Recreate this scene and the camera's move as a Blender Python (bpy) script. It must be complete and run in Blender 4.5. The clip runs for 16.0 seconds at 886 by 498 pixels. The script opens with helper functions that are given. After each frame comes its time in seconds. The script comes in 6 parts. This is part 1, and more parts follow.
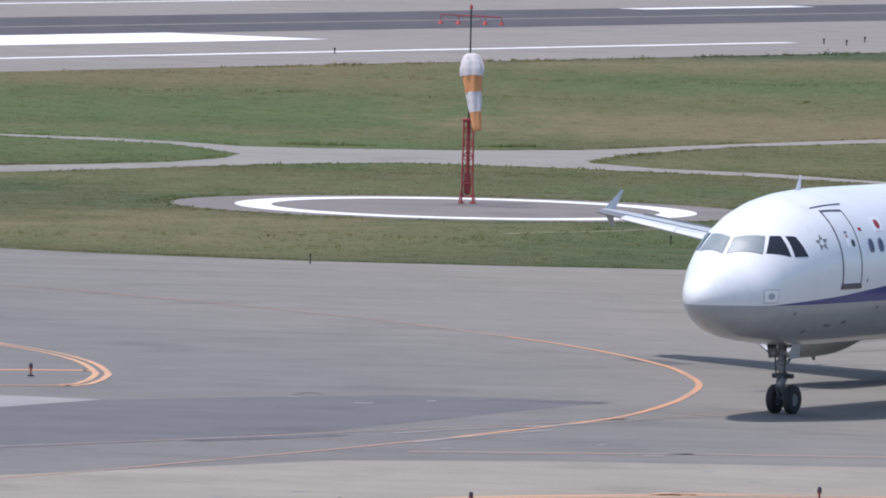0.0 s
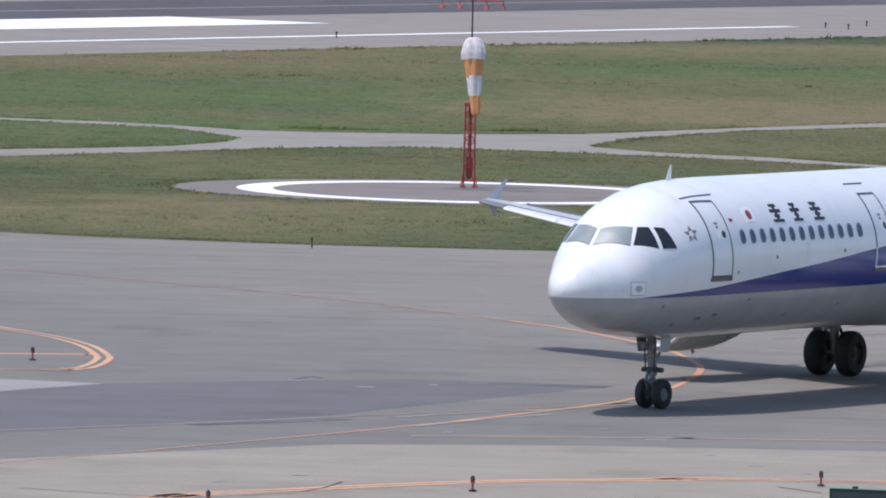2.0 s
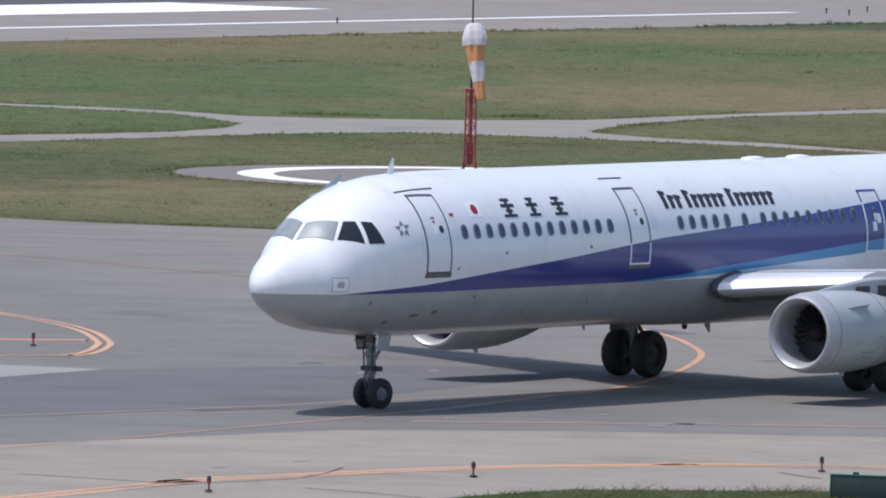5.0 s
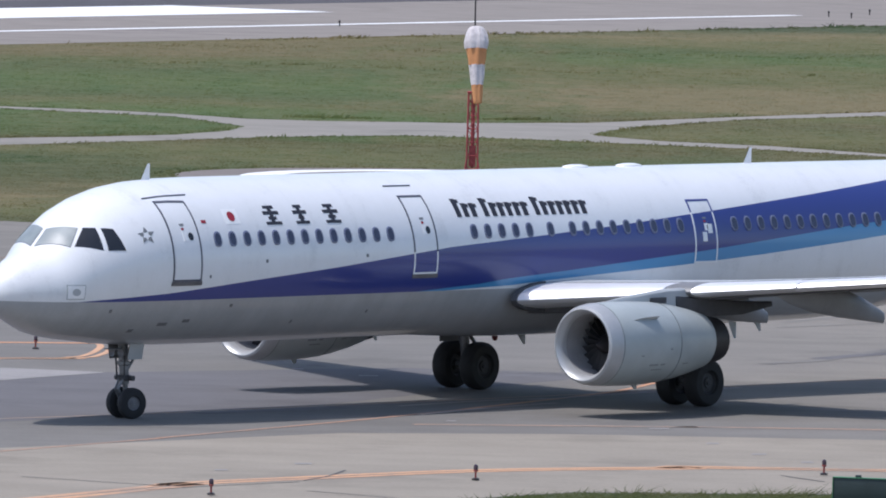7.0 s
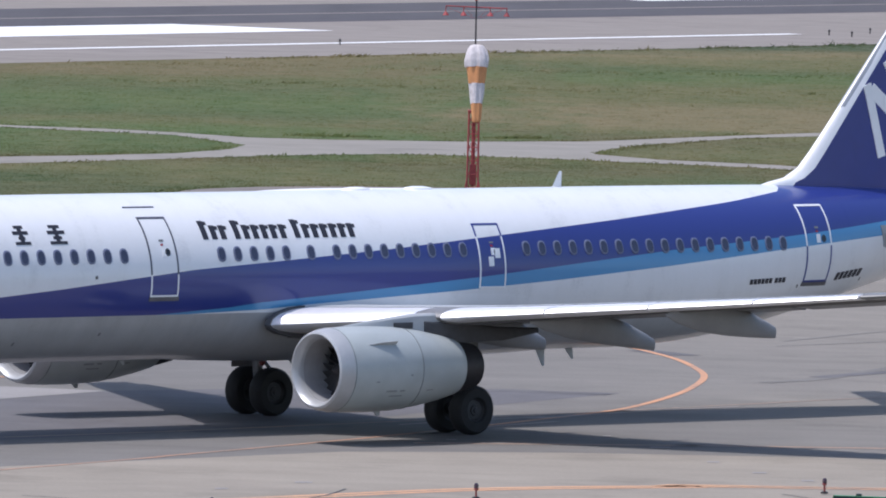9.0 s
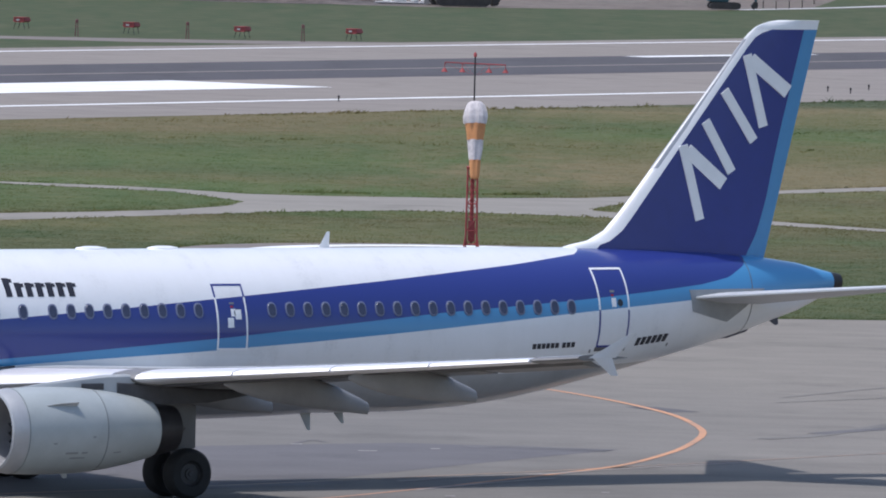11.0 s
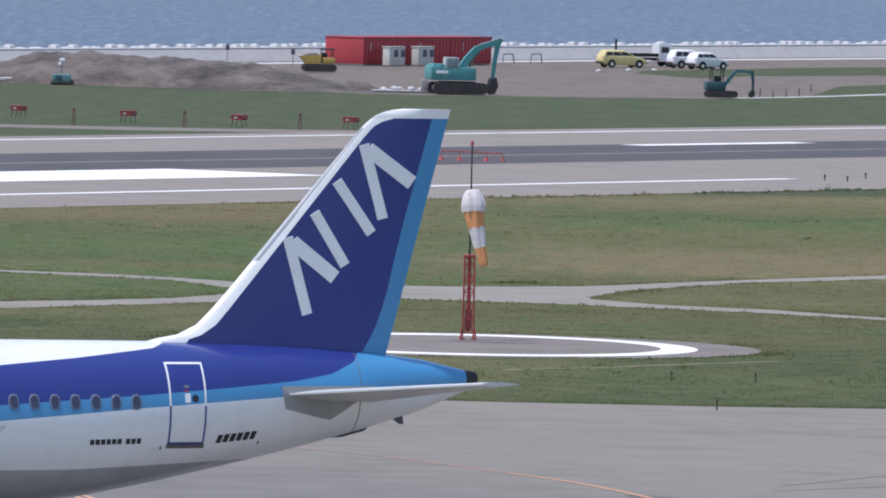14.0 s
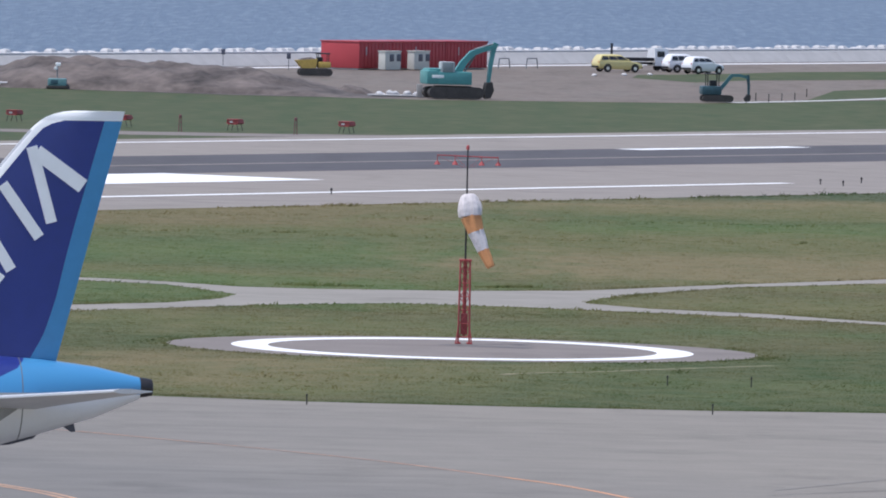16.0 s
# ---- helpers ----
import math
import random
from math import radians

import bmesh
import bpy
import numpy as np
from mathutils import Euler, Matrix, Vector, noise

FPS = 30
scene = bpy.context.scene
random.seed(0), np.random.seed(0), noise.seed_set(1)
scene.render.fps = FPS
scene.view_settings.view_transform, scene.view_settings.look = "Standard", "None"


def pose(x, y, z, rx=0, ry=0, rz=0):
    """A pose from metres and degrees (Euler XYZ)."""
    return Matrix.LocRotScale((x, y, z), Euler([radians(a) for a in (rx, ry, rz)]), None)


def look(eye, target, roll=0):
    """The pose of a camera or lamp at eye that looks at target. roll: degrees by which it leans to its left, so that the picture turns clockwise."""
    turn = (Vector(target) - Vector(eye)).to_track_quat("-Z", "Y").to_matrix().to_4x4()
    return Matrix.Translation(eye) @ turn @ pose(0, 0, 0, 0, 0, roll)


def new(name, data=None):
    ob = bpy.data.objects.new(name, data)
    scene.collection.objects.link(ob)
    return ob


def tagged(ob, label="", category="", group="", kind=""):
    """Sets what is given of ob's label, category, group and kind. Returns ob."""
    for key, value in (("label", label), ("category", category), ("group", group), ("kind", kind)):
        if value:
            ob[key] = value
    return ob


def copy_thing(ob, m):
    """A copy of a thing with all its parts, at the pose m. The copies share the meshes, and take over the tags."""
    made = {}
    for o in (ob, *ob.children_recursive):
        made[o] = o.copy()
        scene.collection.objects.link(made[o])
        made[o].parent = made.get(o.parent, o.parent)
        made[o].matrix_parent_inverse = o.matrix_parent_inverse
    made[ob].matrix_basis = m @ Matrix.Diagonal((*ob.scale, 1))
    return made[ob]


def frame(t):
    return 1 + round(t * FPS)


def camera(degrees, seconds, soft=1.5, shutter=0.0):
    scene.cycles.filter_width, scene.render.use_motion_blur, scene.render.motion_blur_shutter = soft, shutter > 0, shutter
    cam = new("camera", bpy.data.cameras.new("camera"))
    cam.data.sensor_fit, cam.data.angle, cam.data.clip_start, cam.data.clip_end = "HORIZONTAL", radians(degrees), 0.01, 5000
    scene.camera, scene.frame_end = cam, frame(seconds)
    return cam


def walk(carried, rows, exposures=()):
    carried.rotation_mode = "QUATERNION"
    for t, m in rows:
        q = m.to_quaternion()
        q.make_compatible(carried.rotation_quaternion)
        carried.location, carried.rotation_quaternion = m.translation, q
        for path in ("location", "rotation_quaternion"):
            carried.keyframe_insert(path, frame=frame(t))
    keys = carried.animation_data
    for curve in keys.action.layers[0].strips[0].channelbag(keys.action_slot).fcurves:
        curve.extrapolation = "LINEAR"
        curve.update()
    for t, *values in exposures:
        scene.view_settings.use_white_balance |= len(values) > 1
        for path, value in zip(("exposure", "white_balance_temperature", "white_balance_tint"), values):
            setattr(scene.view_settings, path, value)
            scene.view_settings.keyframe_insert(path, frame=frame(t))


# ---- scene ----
EYE = (0.0, 0.0, 18.09)
LEAN = 1.302
# seconds, turn to the right and tilt of the view, degrees
CAMERA_ROWS = [
    (0.0, 0.0069, -2.6390),
    (0.5, 0.0071, -2.6477),
    (1.0, 0.0032, -2.6756),
    (1.5, -0.0006, -2.6927),
    (2.0, -0.0000, -2.7184),
    (2.5, -0.0032, -2.7614),
    (3.0, 0.0014, -2.7784),
    (4.0, 0.0026, -2.7928),
    (4.6, 0.0000, -2.7913),
    (5.5, -0.0029, -2.7828),
    (6.0, -0.0029, -2.7762),
    (6.5, -0.0157, -2.7765),
    (7.0, -0.0137, -2.7744),
    (7.5, -0.0053, -2.7742),
    (8.0, -0.0076, -2.7656),
    (8.5, -0.0033, -2.7571),
    (9.0, -0.0180, -2.6825),
    (9.2, -0.0216, -2.6295),
    (9.7, -0.0255, -2.5358),
    (10.2, -0.0237, -2.4850),
    (10.7, -0.0198, -2.4416),
    (11.3, -0.0176, -2.3498),
    (11.5, -0.0181, -2.3042),
    (12.0, -0.0171, -2.1628),
    (12.5, -0.0153, -2.0473),
    (13.0, -0.0036, -2.0085),
    (13.5, -0.0082, -1.9871),
    (14.0, -0.0129, -1.9659),
    (14.5, -0.0176, -1.9445),
    (15.0, -0.0134, -1.9444),
    (15.5, 0.0078, -1.9439),
    (16.0, 0.0078, -1.9439),
]

# seconds, stops, white balance
EXPOSURES = [(0.0, 0.26, 6200, 13), (3.0, 0.15, 6200, 13), (6.0, 0.16, 6200, 12), (8.5, 0.22, 6200, 13), (9.2, 0.24, 6200, 14), (11.5, 0.05, 6200, 12), (12.7, 0.02, 6200, 12), (13.4, 0.10, 6200, 12), (14.0, 0.22, 6200, 12), (14.6, 0.20, 6200, 12),
             (16.0, 0.24, 6200, 12)]


def view(turn, tilt):
    a, b = radians(turn), radians(tilt)
    way = Vector((math.sin(a) * math.cos(b), math.cos(a) * math.cos(b), math.sin(b)))
    return look(EYE, Vector(EYE) + way * 100, LEAN)


cam = camera(4.38, 16.0, soft=1.9)
walk(cam, [(t, view(a, b)) for t, a, b in CAMERA_ROWS], EXPOSURES)

# ---- light ----
SUN_FROM = Vector((-0.40, -0.11, 1.0))
world = bpy.data.worlds.new("world")
scene.world = world
world.use_nodes = True
sky = world.node_tree.nodes.new("ShaderNodeTexSky")
sky.sky_type, sky.sun_disc = "NISHITA", False
sky.sun_elevation, sky.sun_rotation = radians(67.5), radians(-105)
sky.air_density, sky.dust_density = 1.0, 1.5
world.node_tree.links.new(sky.outputs[0], world.node_tree.nodes["Background"].inputs[0])
world.node_tree.nodes["Background"].inputs[1].default_value = 0.15
sun = new("sun", bpy.data.lights.new("sun", "SUN"))
sun.data.energy, sun.data.angle, sun.data.color = 2.95, radians(0.9), (1.0, 0.955, 0.915)
sun.matrix_world = look(SUN_FROM * 100, (0, 0, 0))


# ---- materials ----
def nodes_of(name):
    m = bpy.data.materials.new(name)
    m.use_nodes = True
    nt = m.node_tree
    return m, nt, nt.nodes["Principled BSDF"]


def add(nt, kind, **values):
    n = nt.nodes.new(kind)
    for key, value in values.items():
        if key in n.inputs:
            n.inputs[key].default_value = value
    return n


def noise_node(nt, vec, scale, detail=4.0, rough=0.55):
    n = add(nt, "ShaderNodeTexNoise", Scale=scale, Detail=detail, Roughness=rough)
    nt.links.new(vec, n.inputs["Vector"])
    return n.outputs["Fac"]


def ramp(nt, fac, stops):
    n = nt.nodes.new("ShaderNodeValToRGB")
    el = n.color_ramp.elements
    while len(el) < len(stops):
        el.new(0.5)
    for e, (p, c) in zip(el, stops):
        e.position, e.color = p, (*c, 1) if len(c) == 3 else c
    nt.links.new(fac, n.inputs[0])
    return n.outputs[0]


def mix(nt, fac, a, b, blend="MIX"):
    n = nt.nodes.new("ShaderNodeMix")
    n.data_type, n.blend_type = "RGBA", blend
    for sock, v in ((n.inputs[0], fac), (n.inputs[6], a), (n.inputs[7], b)):
        if isinstance(v, bpy.types.NodeSocket):
            nt.links.new(v, sock)
        elif isinstance(v, (int, float)):
            sock.default_value = v
        else:
            sock.default_value = (*v, 1)
    return n.outputs[2]


def math_node(nt, op, a, b=0.0):
    n = nt.nodes.new("ShaderNodeMath")
    n.operation = op
    for sock, v in zip(n.inputs, (a, b)):
        if isinstance(v, bpy.types.NodeSocket):
            nt.links.new(v, sock)
        else:
            sock.default_value = v
    return n.outputs[0]


def plain(name, colour, rough=0.5, metal=0.0, grain=0.12, scale=3.0, fine=40.0, bump=0.0, coat=0.0):
    """A surface with variation at two scales, in the object's own space."""
    m, nt, b = nodes_of(name)
    co = nt.nodes.new("ShaderNodeTexCoord").outputs["Object"]
    coarse, small = noise_node(nt, co, scale), noise_node(nt, co, fine, 2.0)
    k = math_node(nt, "ADD", math_node(nt, "MULTIPLY", coarse, 0.7), math_node(nt, "MULTIPLY", small, 0.3))
    lo, hi = [c * (1 - grain) for c in colour], [min(1.0, c * (1 + grain)) for c in colour]
    nt.links.new(ramp(nt, k, [(0.3, lo), (0.7, hi)]), b.inputs["Base Color"])
    b.inputs["Roughness"].default_value, b.inputs["Metallic"].default_value = rough, metal
    b.inputs["Coat Weight"].default_value = coat
    if bump:
        n = add(nt, "ShaderNodeBump", Strength=bump, Distance=0.02)
        nt.links.new(small, n.inputs["Height"])
        nt.links.new(n.outputs[0], b.inputs["Normal"])
    return m


def pavement_material(name, colour, patch=0.25, streak=(0.35, 0.06), rough=0.88, graded=False):
    """Worn pavement: broad patches, tyre streaks along the taxi line and fine aggregate."""
    m, nt, b = nodes_of(name)
    pos = nt.nodes.new("ShaderNodeNewGeometry").outputs["Position"]
    big = noise_node(nt, pos, 0.045, 5.0)
    mid = noise_node(nt, pos, 0.45, 4.0)
    fine = noise_node(nt, pos, 9.0, 3.0)
    mp = add(nt, "ShaderNodeMapping")
    mp.inputs["Scale"].default_value = (streak[1], streak[0], 1)
    mp.inputs["Rotation"].default_value = (0, 0, radians(-40))
    nt.links.new(pos, mp.inputs[0])
    lines = noise_node(nt, mp.outputs[0], 1.0, 6.0, 0.65)
    c = mix(nt, big, [v * (1 - patch) for v in colour], [v * (1 + patch) for v in colour])
    c = mix(nt, 0.6, c, ramp(nt, lines, [(0.30, [v * 0.58 for v in colour]), (0.46, [v * 0.98 for v in colour]), (0.66, [v * 1.22 for v in colour])]))
    c = mix(nt, 0.35, c, ramp(nt, mid, [(0.3, [v * 0.72 for v in colour]), (0.7, [v * 1.25 for v in colour])]))
    c = mix(nt, 0.25, c, ramp(nt, fine, [(0.3, [v * 0.75 for v in colour]), (0.7, [v * 1.25 for v in colour])]))
    stain = noise_node(nt, pos, 0.16, 6.0, 0.7)
    c = mix(nt, ramp(nt, stain, [(0.54, (0, 0, 0)), (0.70, (0.55, 0.55, 0.55))]), c, [v * 0.62 for v in colour])
    # Graded tone: paler and warmer towards the right and farther off.
    if graded:
        sep = nt.nodes.new("ShaderNodeSeparateXYZ")
        nt.links.new(pos, sep.inputs[0])
        side = math_node(nt, "ADD", math_node(nt, "MULTIPLY", sep.outputs[0], 0.028), math_node(nt, "MULTIPLY", math_node(nt, "SUBTRACT", sep.outputs[1], 330.0), 0.010))
        k = math_node(nt, "ADD", side, math_node(nt, "MULTIPLY", big, 0.5))
        c = mix(nt, 1.0, c, ramp(nt, k, [(0.0, (0.80, 0.815, 0.84)), (0.30, (0.92, 0.92, 0.92)), (0.75, (1.0, 0.985, 0.955))]), "MULTIPLY")
    nt.links.new(c, b.inputs["Base Color"])
    b.inputs["Roughness"].default_value = rough
    b.inputs["Specular IOR Level"].default_value = 0.2
    return m


def grass_colour(nt, geo, gain):
    """Broad strips of green and dry grass across the field, broken by patches."""
    pos = geo.outputs["Position"]
    sep = nt.nodes.new("ShaderNodeSeparateXYZ")
    nt.links.new(pos, sep.inputs[0])
    big = noise_node(nt, pos, 0.04, 4.0, 0.55)
    mp = add(nt, "ShaderNodeMapping")
    mp.inputs["Scale"].default_value = (0.34, 0.075, 1)
    nt.links.new(pos, mp.inputs[0])
    mid = noise_node(nt, mp.outputs[0], 1.0, 4.0, 0.55)
    y = math_node(nt, "ADD", sep.outputs[1], math_node(nt, "MULTIPLY", math_node(nt, "SUBTRACT", big, 0.5), 46.0))
    k = math_node(nt, "DIVIDE", math_node(nt, "SUBTRACT", y, 370.0), 300.0)
    t = lambda *v: [q * gain for q in v]
    green, olive, tan, deep = t(0.074, 0.119, 0.037), t(0.115, 0.113, 0.047), t(0.190, 0.149, 0.082), t(0.064, 0.093, 0.035)
    lush, brown, rim = t(0.042, 0.066, 0.024), t(0.086, 0.079, 0.036), t(0.038, 0.061, 0.034)
    bright = t(0.060, 0.091, 0.031)
    stops = lambda rows: [((q - 370.0) / 300.0, c) for q, c in rows]
    west = ramp(nt, k, stops([(383, lush), (389, brown), (396, olive), (408, tan), (414, brown), (428, lush), (440, olive), (456, brown), (462, bright), (482, green), (494, olive), (503, deep), (530, green), (545, deep), (556, olive), (566, t(0.150, 0.118, 0.062)),
                              (580, t(0.160, 0.124, 0.066)), (600, t(0.165, 0.130, 0.070)), (625, rim)]))
    east = ramp(nt, k, stops([(386, lush), (396, lush), (404, deep), (410, lush), (424, lush), (436, brown), (446, deep), (456, brown), (470, olive), (488, brown), (498, olive), (508, tan), (524, tan), (546, olive), (560, olive), (570, green), (582, deep),
                              (596, olive), (612, tan), (628, rim)]))
    side = math_node(nt, "ADD", math_node(nt, "MULTIPLY", sep.outputs[0], 0.05), math_node(nt, "MULTIPLY", math_node(nt, "SUBTRACT", mid, 0.5), 1.6))
    c = mix(nt, ramp(nt, math_node(nt, "ADD", side, 0.47), [(0.25, (0, 0, 0)), (0.75, (1, 1, 1))]), west, east)
    clump = noise_node(nt, pos, 0.55, 3.0, 0.5)
    c = mix(nt, 0.26, c, ramp(nt, clump, [(0.36, t(0.036, 0.066, 0.024)), (0.5, t(0.096, 0.094, 0.043)), (0.66, t(0.190, 0.158, 0.086))]))
    return mix(nt, 0.16, c, ramp(nt, mid, [(0.36, t(0.046, 0.088, 0.030)), (0.5, t(0.106, 0.106, 0.048)), (0.64, t(0.176, 0.144, 0.080))]))


def grass_material():
    m, nt, b = nodes_of("grass")
    geo = nt.nodes.new("ShaderNodeNewGeometry")
    fine = noise_node(nt, geo.outputs["Position"], 5.0, 3.0)
    c = grass_colour(nt, geo, 1.0)
    c = mix(nt, 0.12, c, ramp(nt, fine, [(0.3, (0.05, 0.07, 0.026)), (0.75, (0.15, 0.145, 0.08))]))
    nt.links.new(c, b.inputs["Base Color"])
    b.inputs["Roughness"].default_value = 0.9
    b.inputs["Specular IOR Level"].default_value = 0.15
    return m


def blade_material():
    m, nt, b = nodes_of("grass_blades")
    geo = nt.nodes.new("ShaderNodeNewGeometry")
    c = grass_colour(nt, geo, 1.05)
    c = mix(nt, 0.05, c, ramp(nt, geo.outputs["Random Per Island"], [(0.0, (0.09, 0.14, 0.045)), (0.6, (0.18, 0.19, 0.08)), (1.0, (0.33, 0.28, 0.17))]))
    d = nt.nodes.new("ShaderNodeBsdfDiffuse")
    t = nt.nodes.new("ShaderNodeBsdfTranslucent")
    s = add(nt, "ShaderNodeMixShader", Fac=0.3)
    nt.links.new(c, d.inputs[0])
    nt.links.new(c, t.inputs[0])
    nt.links.new(d.outputs[0], s.inputs[1])
    nt.links.new(t.outputs[0], s.inputs[2])
    nt.links.new(s.outputs[0], nt.nodes["Material Output"].inputs[0])
    return m


def water_material():
    m, nt, b = nodes_of("sea_water")
    pos = nt.nodes.new("ShaderNodeNewGeometry").outputs["Position"]

    def stretched(sx, sy, scale, detail):
        mp = add(nt, "ShaderNodeMapping")
        mp.inputs["Scale"].default_value = (sx, sy, 1)
        nt.links.new(pos, mp.inputs[0])
        return noise_node(nt, mp.outputs[0], scale, detail, 0.6)
    waves = stretched(0.75, 0.06, 1.0, 5.0)
    chop = stretched(2.2, 0.22, 1.0, 3.0)
    swell = stretched(0.02, 0.006, 1.0, 4.0)
    c = ramp(nt, swell, [(0.35, (0.055, 0.082, 0.138)), (0.65, (0.080, 0.110, 0.165))])
    c = mix(nt, 0.62, c, ramp(nt, waves, [(0.34, (0.038, 0.055, 0.095)), (0.52, (0.088, 0.115, 0.165)), (0.66, (0.19, 0.22, 0.265))]))
    nt.links.new(c, b.inputs["Base Color"])
    b.inputs["Roughness"].default_value = 0.4
    n = add(nt, "ShaderNodeBump", Strength=0.8, Distance=0.8)
    nt.links.new(math_node(nt, "ADD", math_node(nt, "MULTIPLY", waves, 0.6), math_node(nt, "MULTIPLY", chop, 0.5)), n.inputs["Height"])
    nt.links.new(n.outputs[0], b.inputs["Normal"])
    return m


def curve_node(nt, x, points):
    """A height over the ground, in metres, that follows points along the body."""
    n = nt.nodes.new("ShaderNodeFloatCurve")
    n.inputs[0].default_value = 1.0
    c = n.mapping.curves[0]
    pts = [(px / 45.0, pz / 8.0) for px, pz in points]
    while len(c.points) < len(pts):
        c.points.new(0.5, 0.5)
    for p, q in zip(c.points, pts):
        p.location, p.handle_type = q, "VECTOR"
    n.mapping.update()
    nt.links.new(math_node(nt, "DIVIDE", x, 45.0), n.inputs[1])
    return math_node(nt, "MULTIPLY", n.outputs[0], 8.0)


BLUE, SKY_BLUE, WHITE, GREY = (0.026, 0.042, 0.225), (0.070, 0.280, 0.53), (0.80, 0.81, 0.82), (0.40, 0.41, 0.42)


def livery_material():
    """White paint with a rising dark blue and light blue band and a grey belly."""
    m, nt, b = nodes_of("livery_paint")
    co = nt.nodes.new("ShaderNodeTexCoord").outputs["Object"]
    sep = nt.nodes.new("ShaderNodeSeparateXYZ")
    nt.links.new(co, sep.inputs[0])
    x, z = sep.outputs[0], sep.outputs[2]
    top = curve_node(nt, x, [(0, 3.00), (1.9, 3.00), (4.6, 3.17), (7.5, 3.43), (10.6, 3.69), (14.8, 4.10), (17.9, 4.29), (21.4, 4.52), (25.4, 4.83),
                             (29.4, 5.15), (33.6, 5.52), (35.7, 5.75), (37.2, 6.2), (38, 7.5), (45, 7.9)])
    band = curve_node(nt, x, [(0, 2.97), (13.4, 2.98), (16, 3.14), (17, 3.25), (19.2, 3.40), (24.5, 3.79), (27.1, 4.02), (31, 4.36), (35.1, 4.63), (37.5, 4.82),
                              (39.3, 4.98), (40.3, 5.15), (41.0, 5.45), (41.4, 5.9), (42.0, 7.0), (45, 7.8)])
    low = curve_node(nt, x, [(0, 2.97), (14.2, 2.98), (17.2, 3.08), (19, 3.20), (23.6, 3.44), (27, 3.66), (31, 3.97), (35, 4.31), (37, 4.46), (39, 4.60), (45, 4.85)])
    belly = curve_node(nt, x, [(0, 3.02), (2.5, 2.99), (17, 3.0), (24, 2.9), (31, 2.78), (33.3, 2.80), (35.6, 2.91), (38.0, 3.02), (45, 3.05)])
    dirt = noise_node(nt, co, 1.2, 5.0)
    spots = noise_node(nt, co, 14.0, 2.0)
    k = math_node(nt, "ADD", math_node(nt, "MULTIPLY", dirt, 0.75), math_node(nt, "MULTIPLY", spots, 0.25))
    run = add(nt, "ShaderNodeMapping")
    run.inputs["Scale"].default_value = (3.2, 0.2, 0.35)
    nt.links.new(co, run.inputs[0])
    k = math_node(nt, "ADD", math_node(nt, "MULTIPLY", k, 0.72), math_node(nt, "MULTIPLY", noise_node(nt, run.outputs[0], 1.0, 4.0), 0.28))
    white = ramp(nt, k, [(0.32, (0.69, 0.695, 0.70)), (0.46, (0.80, 0.805, 0.81)), (0.62, (0.83, 0.835, 0.845))])
    grey = ramp(nt, k, [(0.30, (0.33, 0.335, 0.34)), (0.65, (0.43, 0.44, 0.45))])
    less = lambda edge: math_node(nt, "LESS_THAN", z, edge)
    c = mix(nt, less(top), white, BLUE)
    c = mix(nt, less(band), c, SKY_BLUE)
    c = mix(nt, less(low), c, white)
    c = mix(nt, less(belly), c, grey)
    nt.links.new(c, b.inputs["Base Color"])
    b.inputs["Roughness"].default_value = 0.28
    b.inputs["Coat Weight"].default_value = 0.55
    b.inputs["Coat Roughness"].default_value = 0.10
    return m


def worn_paint(name, colour, wear):
    """Marking paint rubbed down to the pavement in places."""
    m, nt, b = nodes_of(name)
    pos = nt.nodes.new("ShaderNodeNewGeometry").outputs["Position"]
    k = math_node(nt, "ADD", math_node(nt, "MULTIPLY", noise_node(nt, pos, 0.25, 5.0, 0.65), 0.65), math_node(nt, "MULTIPLY", noise_node(nt, pos, 3.0, 4.0), 0.35))
    c = ramp(nt, k, [(wear - 0.14, (0.21, 0.185, 0.165)), (wear + 0.10, colour), (0.85, [v * 1.1 for v in colour])])
    nt.links.new(c, b.inputs["Base Color"])
    b.inputs["Roughness"].default_value = 0.8
    return m


GRASS, BLADES, WATER, LIVERY = grass_material(), blade_material(), water_material(), livery_material()
ASPHALT = pavement_material("taxiway_asphalt", (0.216, 0.200, 0.179), 0.36, graded=True)
ASPHALT_DARK = pavement_material("fresh_asphalt", (0.136, 0.131, 0.136))
CONCRETE = pavement_material("pale_concrete", (0.276, 0.245, 0.202))
RUNWAY_MAT = pavement_material("runway_asphalt", (0.240, 0.214, 0.192))
RUBBER = pavement_material("rubbered_asphalt", (0.088, 0.083, 0.090), streak=(0.02, 0.3))
PAD = pavement_material("pad_asphalt", (0.196, 0.172, 0.158))
ROAD = pavement_material("service_road_asphalt", (0.250, 0.232, 0.205))
PALE_WEDGE = pavement_material("pale_wedge_concrete", (0.275, 0.262, 0.255))
LINE_WHITE = plain("white_marking_paint", (0.78, 0.78, 0.77), 0.7, grain=0.15, scale=0.4, fine=8)
LINE_ORANGE = worn_paint("orange_marking_paint", (0.54, 0.275, 0.15), 0.40)
LINE_WORN = worn_paint("worn_orange_paint", (0.42, 0.245, 0.165), 0.46)
LINE_EDGE = worn_paint("pale_orange_paint", (0.56, 0.32, 0.185), 0.42)
LINE_FADED = worn_paint("faded_orange_paint", (0.37, 0.245, 0.175), 0.50)
WHITE_PAINT = plain("white_paint", (0.88, 0.88, 0.88), 0.3, coat=0.2, grain=0.04)
BLUE_PAINT = plain("dark_blue_paint", BLUE, 0.32, coat=0.2, grain=0.06)
SKY_PAINT = plain("light_blue_paint", SKY_BLUE, 0.32, coat=0.2, grain=0.06)
